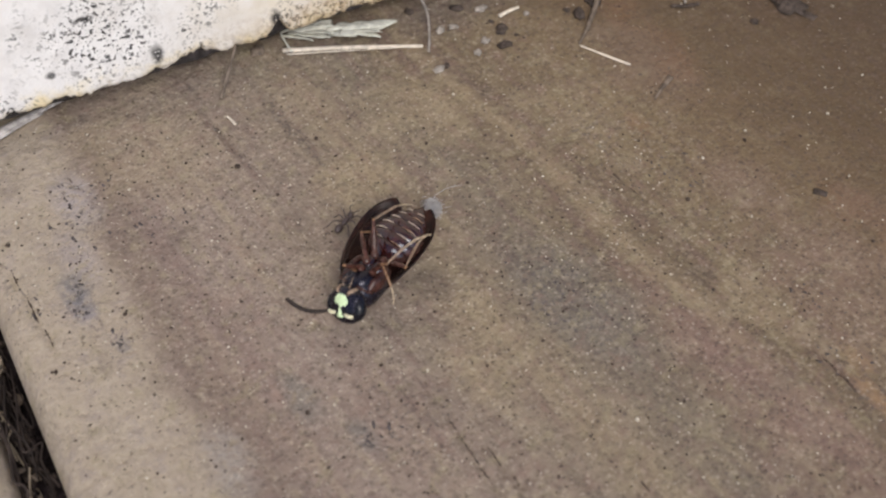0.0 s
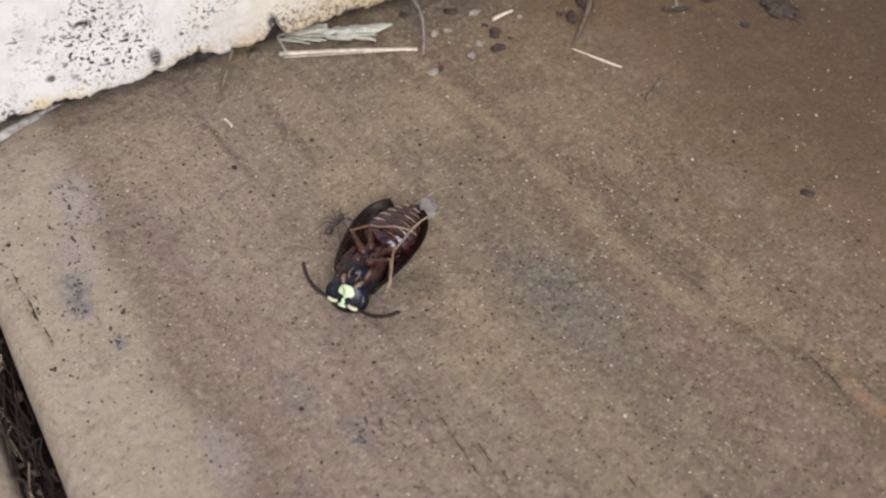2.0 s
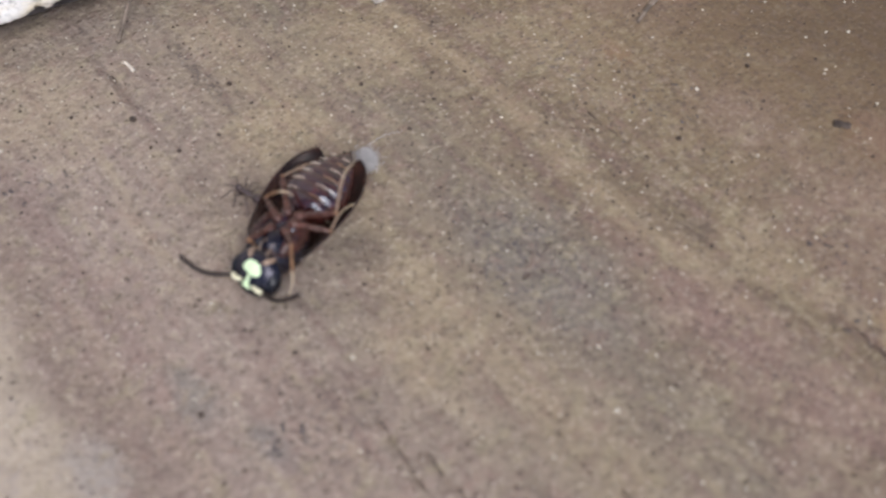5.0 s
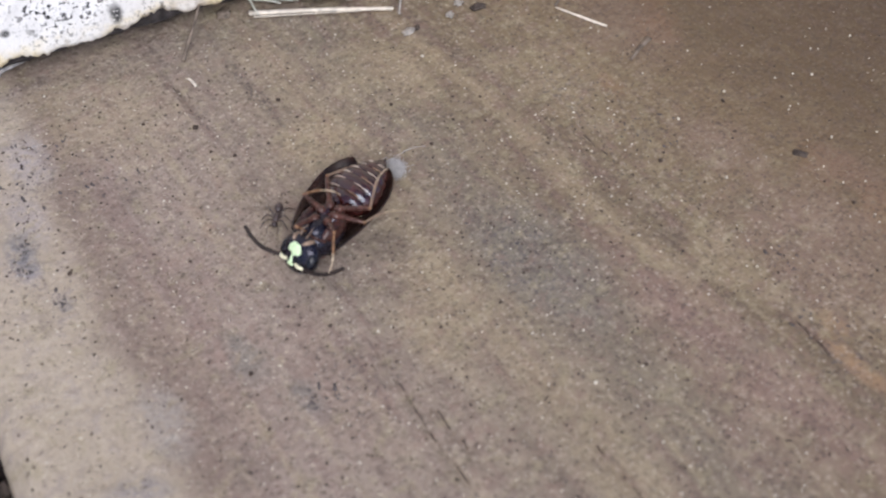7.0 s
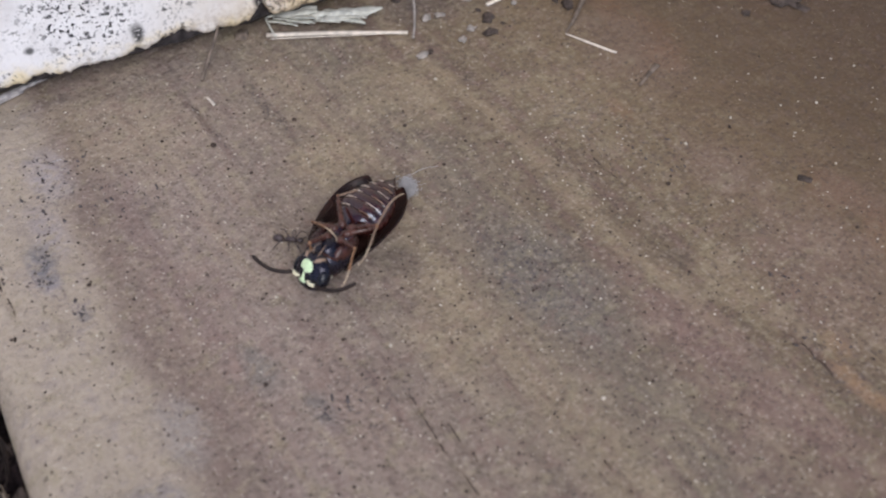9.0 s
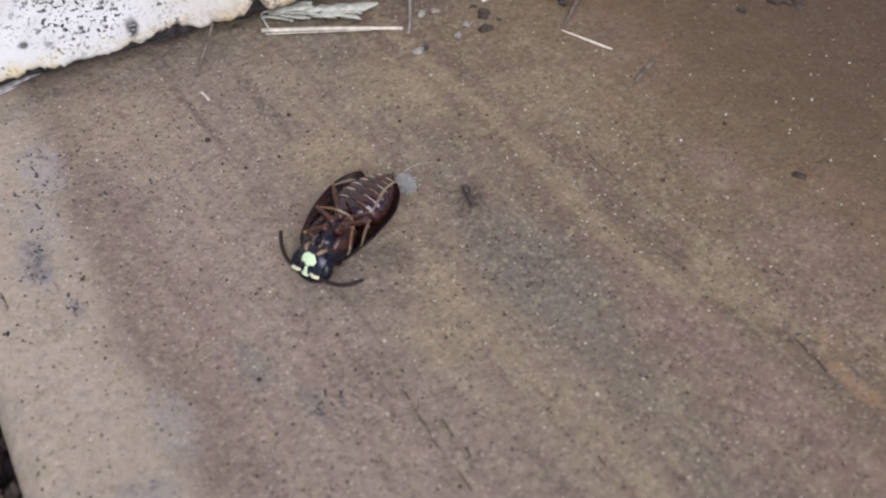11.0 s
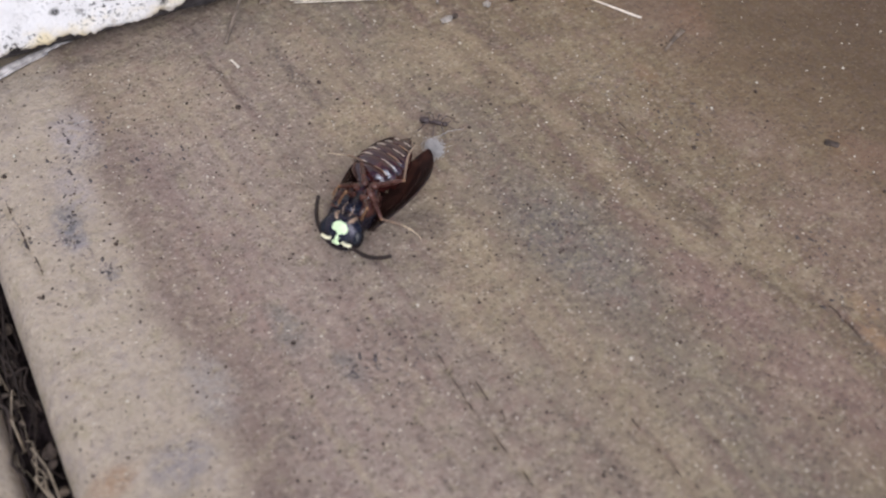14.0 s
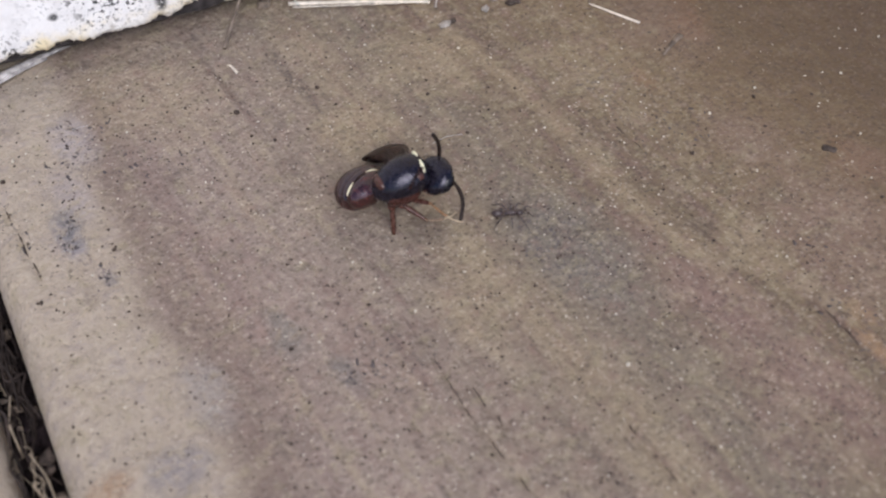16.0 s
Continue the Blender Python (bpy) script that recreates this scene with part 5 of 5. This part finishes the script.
# legs: seconds, then the knee and the ankle in the wasp's own space
LEG_ROWS = {
    "hindL": [
        (0, -1.52, -3.57, -3.73, -1.39, -6.62, -2.77), (0.5, -2.61, -3.64, -1.74, -2.43, -6.72, -0.9), (1, -2.43, -3.61, -2.6, -2.12, -6.51, -1.28), (1.5, -2.38, -3.66, -2.6, -2.26, -6.52, -1.17),
        (2, -2.04, -4.03, -0.71, 0.72, -4.34, -2.3), (2.5, -2.72, -3.49, -1.49, -3.1, -6.5, -0.48), (3, -2.49, -3.77, -1.76, -2.23, -6.73, -0.57), (3.5, -2.47, -3.79, -1.76, -1.77, -6.75, -0.75),
        (4, -1.21, -4.53, -0.75, 0.68, -4.86, -3.31), (4.5, -1.75, -4.27, -2.4, -1.72, -7.3, -1.35), (5, -2.23, -4, -2, -2.02, -6.94, -0.75), (7.5, -2.65, -3.56, -1.85, -2.42, -6.42, -0.43),
        (8, -2.38, -3.74, -2.4, -2.42, -6.47, -0.74), (9, -2.35, -3.9, -1.95, -1.53, -6.82, -0.94), (11.5, -2.59, -3.62, -2, -2.42, -6.51, -0.64), (12, -1.87, -4.18, -0.75, 0.38, -4.45, -3.01),
        (12.5, -2.01, -4.19, -1.24, -2.16, -7.16, -0.07), (13, -3.01, -2.72, -2.39, -2.26, 0.19, -3.49), (13.5, -2.44, -3.77, -2.11, -4.89, -5.25, -0.68), (14, -2.13, -4.09, -1.19, -2, -2.04, -3.65),
        (14.5, -2.26, -3.67, -2.82, -1.91, -6.35, -1.1), (15, -2.4, -3.4, -2.4, -1.8, -6.3, -1.2), (15.5, -2.2, -3.2, -2.6, -1.9, -6.2, -1.4), (15.8, -2.2, -3.2, -2.6, -1.9, -6.2, -1.4),
        (15.9667, -2.9, -2.6, -1.3, -3.9, -3.6, -3.6), (16, -2.9, -2.6, -1.3, -3.9, -3.6, -3.6),
    ],
    "hindR": [
        (0, 3.58, -1.27, -3.04, 2.68, -4.3, -2.55), (0.5, 3.57, -0.95, -2.93, 2.68, -3.81, -1.81), (1, 3.21, -1.88, -3.63, 3.22, -3.98, -1.21), (1.5, 3.69, -0.74, -2.47, 3.12, -3.87, -2.17),
        (2, 3.05, -0.99, -3.72, 3.11, -4.16, -4.15), (2.5, 3.58, -1.03, -2.97, 2.99, -4.11, -2.31), (3, 3.33, -0.83, -3.3, 2.01, -3.54, -2.22), (3.5, 3.1, -1.64, -3.78, 2.21, -4.71, -3.66),
        (4, 3.17, -1.35, -3.67, 2.75, -4.46, -3.04), (4.5, 3.65, -2.11, -2.86, 2.67, -5.04, -2.04), (5, 3.64, -2.54, -2.65, 2.14, -5.36, -2.56), (7.5, 3.35, -2.1, -3.41, 2.1, -4.99, -2.85),
        (8, 3.2, -2, -3.63, 2.24, -5.03, -3.29), (9, 3.49, -2.08, -3.19, 2.56, -5.12, -2.84), (11.5, 3.39, -2.1, -3.35, 2.29, -5.06, -2.8), (12, 3.15, -0.8, -3.54, 2.21, -3.85, -3.47),
        (12.5, 3.23, -1.33, -3.59, 2.46, -4.44, -3.61), (13, 3.17, -1.93, -3.67, 1.76, -4.78, -3.28), (13.5, 3.2, -1.85, -3.64, 2.1, -4.85, -3.59), (14, 3.49, -2.54, -2.99, 2.03, -5.37, -2.72),
        (14.5, 1.52, -4.56, -0.6, 1.91, -4.58, -3.7), (15, 2.9, -2.6, -2.9, 2.2, -5.4, -1.6), (15.5, 2.9, -2.3, -2.9, 2.3, -5.2, -1.7), (15.8, 2.9, -2.3, -2.9, 2.3, -5.2, -1.7),
        (15.9667, 1.6, -2.4, -3.6, 0.6, -4.6, -4.4), (16, 1.6, -2.4, -3.6, 0.6, -4.6, -4.4),
    ],
    "midL": [
        (0, -2.18, -2.58, -2.53, -1.79, -4.31, -1.22), (0.5, -2.59, -2.15, -1, -0.61, -2.57, -1.84), (1, -2.7, -2.05, -1.22, -0.92, -2.29, -2.49), (1.5, -2.68, -1.85, -0.79, -0.8, -2.53, -1.7),
        (2, -2.69, -2.15, -1.68, -2.08, -4.1, -0.86), (2.5, -2.96, -1.22, -1.09, -1.36, -1.42, -2.59), (3, -0.05, -3.08, -3.06, 0.16, -4.92, -4.26), (3.5, -1.07, -3.4, -1.83, -0.15, -5.38, -2.03),
        (4, -0.87, -3.32, -2.47, -2.67, -2.39, -1.61), (4.5, -2.36, -2.51, -2.23, -2.66, -4.39, -1.12), (5, -2.59, -2.23, -1.19, -1.11, -2.02, -2.8), (7.5, -0.61, 1.31, -3.31, -0.33, -0.1, -1.65),
        (8, -2.88, -1.41, -0.92, -1.01, -0.9, -1.97), (9, -2.93, -0.91, -0.85, -1, -0.42, -1.79), (11.5, -1.7, -3.13, -1.48, -0.84, -5.16, -1.33), (12, -1.96, -2.97, -1.57, -2.53, -0.96, -2.24),
        (12.5, -2.41, -2.54, -1.76, -1.93, -0.59, -2.66), (13, -1.31, 1.06, -3.36, -2.98, -0.23, -2.72), (13.5, -2.82, -1.4, -0.74, -2.01, 0.41, -1.7), (14, -0.59, 1.23, -3.41, -1.63, 0.88, -1.5),
        (14.5, -2.57, -2.31, -1.39, -2.19, -0.52, -2.61), (15, -2.97, -0.16, -1.77, -2.71, -1.97, -0.54), (15.5, -1.7, 0.68, -3.46, -3.32, -0.49, -2.55), (15.8, -1.7, 0.68, -3.46, -3.32, -0.49, -2.55),
        (15.9667, -2.9, -0.6, -1.3, -3.9, -0.6, -3.6), (16, -2.9, -0.6, -1.3, -3.9, -0.6, -3.6),
    ],
    "midR": [
        (0, 2.42, -0.12, -3.77, 3.02, -2, -4.6), (0.5, 2.92, 0.9, -2.07, 3.39, -0.98, -3.12), (1, 3.17, 0.23, -2.68, 3.14, -1.56, -3.95), (1.5, 2.57, -0.89, -3.81, 1.65, -2.26, -4.6),
        (2, 2.79, -1.35, -3.58, 3.56, 0.2, -2.21), (2.5, 2.59, 0.19, -3.49, 3.59, 1.61, -2.13), (3, 2.96, 0.01, -3.2, 3.23, -2.13, -2.77), (3.5, 3.2, -1.26, -3.09, 3.18, -1.15, -0.9),
        (4, 3.07, 0.49, -2.59, 4.29, -1.01, -1.54), (4.5, 3.54, -1.67, -1.69, 3.29, -3.59, -0.65), (5, 3.46, -1.85, -1.31, 2.72, -3.84, -0.73), (7.5, 3.47, -1.39, -2.5, 4.55, 0.53, -2.48),
        (8, 3.12, -1.87, -2.93, 2.37, -1.7, -0.87), (9, 2.79, -2.86, -1.92, 3.69, -0.86, -2.13), (11.5, 3.23, -0.25, -2.93, 3.59, -0.13, -0.77), (12, 3.34, 0.35, -1.86, 3.3, 2.37, -2.73),
        (12.5, 3.06, -0.26, -0.6, 5.11, 0.34, -0.63), (13, 3.06, 0.76, -1.38, 5.13, 0.95, -2.09), (13.5, 3.2, 0.58, -1.77, 5.22, 0.93, -2.57), (14, 3.06, 0.49, -0.7, 5.18, 0.58, -1.28),
        (14.5, 3.61, -0.75, -2.12, 2.9, -2.75, -1.51), (15, 2.65, 1, -2.52, 4, -0.54, -1.7), (15.5, 2.69, 0.73, -2.93, 4.2, -0.53, -1.95), (15.8, 2.69, 0.73, -2.93, 4.2, -0.53, -1.95),
        (15.9667, 2.6, 0.2, -2.6, 2.2, 1.6, -4.0), (16, 2.6, 0.2, -2.6, 2.2, 1.6, -4.0),
    ],
    "frontL": [
        (0, -0.75, 1.72, -3.28, -0.42, 0.64, -1.63), (0.5, -1.57, 2.02, -1.16, -0.13, 3.16, -1.97), (1, -0.84, 2.41, -1.66, 0.64, 3.51, -2.41), (1.5, -0.55, 2.43, -2.08, 1, 3.41, -2.87),
        (2, -0.96, 2.22, -0.78, 0.51, 3.3, -1.59), (2.5, -1.4, 2.12, -1.09, 0.17, 3.05, -1.91), (3, -1.71, 1.95, -1.37, -0.31, 3.11, -2.2), (3.5, -1.43, 2.09, -1.07, -0.04, 3.43, -1.59),
        (4, -0.87, 2.22, -2.5, -0.59, 1.67, -0.6), (4.5, -0.56, 2.45, -1.95, 1.04, 3.27, -2.82), (5, -0.33, 2.33, -2.47, -0.56, 1.58, -0.63), (7.5, -0.33, 2.43, -2.17, 1.37, 3.48, -2.27),
        (8, -0.74, 2.23, -2.56, -0.55, 1.04, -0.97), (9, -0.36, 2.28, -2.58, -0.32, 2.04, -0.6), (11.5, -0.64, 2.2, -2.68, -0.25, 1.38, -0.89), (12, -0.45, 2.04, -2.98, -1.42, 1.88, -1.25),
        (12.5, -0.09, 2.12, -2.89, -0.99, 1.91, -1.12), (13, -0.91, 1.58, -3.35, -0.9, 1.03, -1.43), (13.5, -1.24, 2.26, -1.67, 0.25, 3.34, -2.46), (14, 0.32, 1.52, -3.46, -0.53, 1.56, -1.65),
        (14.5, -1.04, 2.02, -2.78, -0.03, 0.49, -1.97), (15, -1.7, 1.79, -0.79, -1.08, 3.44, -1.73), (15.5, -1.26, 2.22, -1.99, -0.18, 0.65, -1.39), (15.8, -1.26, 2.22, -1.99, -0.18, 0.65, -1.39),
        (15.9667, -2.9, 1.4, -1.3, -3.9, 2.6, -3.6), (16, -2.9, 1.4, -1.3, -3.9, 2.6, -3.6),
    ],
    "frontR": [
        (0, 2.08, -0, -3.66, 3.5, 0.78, -2.48), (0.5, 2.95, 0.93, -2.13, 4.43, 2.24, -1.81), (1, 3.03, -0.8, -2.31, 4.23, 0.63, -3.04), (1.5, 3.2, 0.25, -1.92, 4.34, 1.9, -2.07),
        (2, 2.86, -0.61, -2.81, 3.08, -0.36, -0.83), (2.5, 3.18, 0.45, -1.4, 4.41, 0.34, -2.97), (3, 1.7, 1.34, -3.32, 2.32, 2.49, -1.8), (3.5, 2.93, 0.82, -2.36, 3.71, 2.64, -2.09),
        (4, 2.64, 0.65, -3.01, 3.61, 1.87, -1.76), (4.5, 2.91, -0.59, -2.73, 3.35, -0.45, -0.78), (5, 2.55, 1.32, -2.53, 3.77, 2.87, -2.19), (7.5, 3.21, -0.13, -2.06, 3.84, 1.66, -1.43),
        (8, 2.62, -0.11, -3.22, 2.42, 0.19, -1.25), (9, 3.05, 0.47, -2.37, 3.78, 2.22, -1.74), (11.5, 3.01, 0.71, -2.26, 3.67, 2.09, -0.96), (12, 2.51, 1.61, -1.93, 4.26, 2.42, -2.42),
        (12.5, 2.34, 1.63, -0.85, 3.55, 2.95, -1.73), (13, 1.35, 0.92, -3.72, 2.67, 1.66, -2.42), (13.5, 2.52, 0.72, -3.12, 1.63, 0.49, -1.34), (14, 2.41, 1.48, -2.51, 1.66, 1.45, -0.65),
        (14.5, 2.94, 0.09, -2.76, 2.89, -0.5, -0.85), (15, 1.67, 0.93, -3.61, 2.05, 0.19, -1.79), (15.5, 2.12, 0.29, -3.6, 2.42, -0.4, -1.75), (15.8, 2.12, 0.29, -3.6, 2.42, -0.4, -1.75),
        (15.9667, 2.9, 1.4, -1.3, 3.9, 2.6, -3.6), (16, 2.9, 1.4, -1.3, 3.9, 2.6, -3.6),
    ],
}


def swung(hinge, rx, ry, rz):
    """A turn about a hinge that is given in the thing's own space."""
    h = Vector(hinge) * MM
    return Matrix.Translation(h) @ pose(0, 0, 0, rx, ry, rz) @ Matrix.Translation(-h)


def aimed(way, up):
    """A turn that lays y along a direction and keeps z near another."""
    y = Vector(way).normalized()
    z = (up - y * up.dot(y)).normalized()
    return Matrix((y.cross(z), y, z)).transposed().to_quaternion()


def step_leg(leg, shin, hip, thigh, rows):
    """Keys a leg's thigh and shin from knees and ankles, with rows between where a turn is wide."""
    turns = []
    for t, *r in rows:
        k, a = Vector(r[:3]), Vector(r[3:])
        turns.append((t, aimed(k - hip, Vector((0, 0.2, -1))), aimed(a - k, Vector((0.1, 0.3, -1)))))
    fine = [turns[0]]
    for b in turns[1:]:
        a = fine[-1]
        wide = max(a[1].rotation_difference(b[1]).angle, a[2].rotation_difference(b[2]).angle)
        n = max(1, min(math.ceil(wide / 0.6), round((b[0] - a[0]) * FPS)))
        fine += [(a[0] + (b[0] - a[0]) * i / n, a[1].slerp(b[1], i / n), a[2].slerp(b[2], i / n)) for i in range(1, n + 1)]
    walk(leg, [(t, Matrix.LocRotScale(hip * MM, q, None)) for t, q, _ in fine])
    walk(shin, [(t, Matrix.LocRotScale(Vector((0, thigh * MM, 0)), q.inverted() @ w, None)) for t, q, w in fine])


def motions():
    walk(WASP["wasp"], [(t, lying(*r)) for t, *r in WASP_ROWS])
    walk(WASP["head"], [(t, pose(0.7 * MM, 2.45 * MM, 0.1 * MM, rx, ry, rz) @ pose(0, 0, 0, 0, spin)) for t, rx, ry, rz, spin in HEAD_ROWS])
    # the wings stick to the slab while the body rocks on them
    rest = lying(-6.75, -4.95, -123.4)
    still = [(t, lying(*r).inverted() @ rest) for t, *r in WASP_ROWS if t <= 15.8]
    for s in (1, -1):
        walk(WASP["antenna%d" % s], [(t, pose(s * 1.3 * MM, 1.72 * MM, 0.7 * MM, *(r[:3] if s > 0 else r[3:]))) for t, *r in ANTENNA_ROWS])
        for wing in (WASP["wing%d" % s], WASP["hind%d" % s]):
            walk(wing, still + [(t, swung((s * 1.6, 0.6, 1.3), rx, 0, rz)) for t, rx, rz in WING_ROWS])
    walk(WASP["abdomen"], [(t, pose(x * MM, -2.5 * MM, -0.05 * MM, rx, 0, rz)) for t, rx, rz, x in ABDOMEN_ROWS])
    # between the longer steps the legs keep paddling through strokes they make elsewhere
    strokes = ((5.6, 4.5), (6.2, 8), (6.9, 5), (9.6, 8), (10.2, 9), (10.9, 8))
    for name, rows in LEG_ROWS.items():
        known = {r[0]: r[1:] for r in rows}
        rows = sorted(rows + [(t, *known[like]) for t, like in strokes])
        step_leg(*WASP[name], Vector(HIPS[name]), JOINT_LENGTHS[name[:-1]][0], rows)
    walk(FLUFF, [(t, pose(x * MM, y * MM, z * MM, 0, 0, turn)) for t, x, y, z, turn in FLUFF_ROWS])
    walk(ANT_THING, [(t, pose(x * MM, y * MM, z * MM, 0, 0, turn - 90)) for t, x, y, z, turn in ANT_ROWS])


motions()
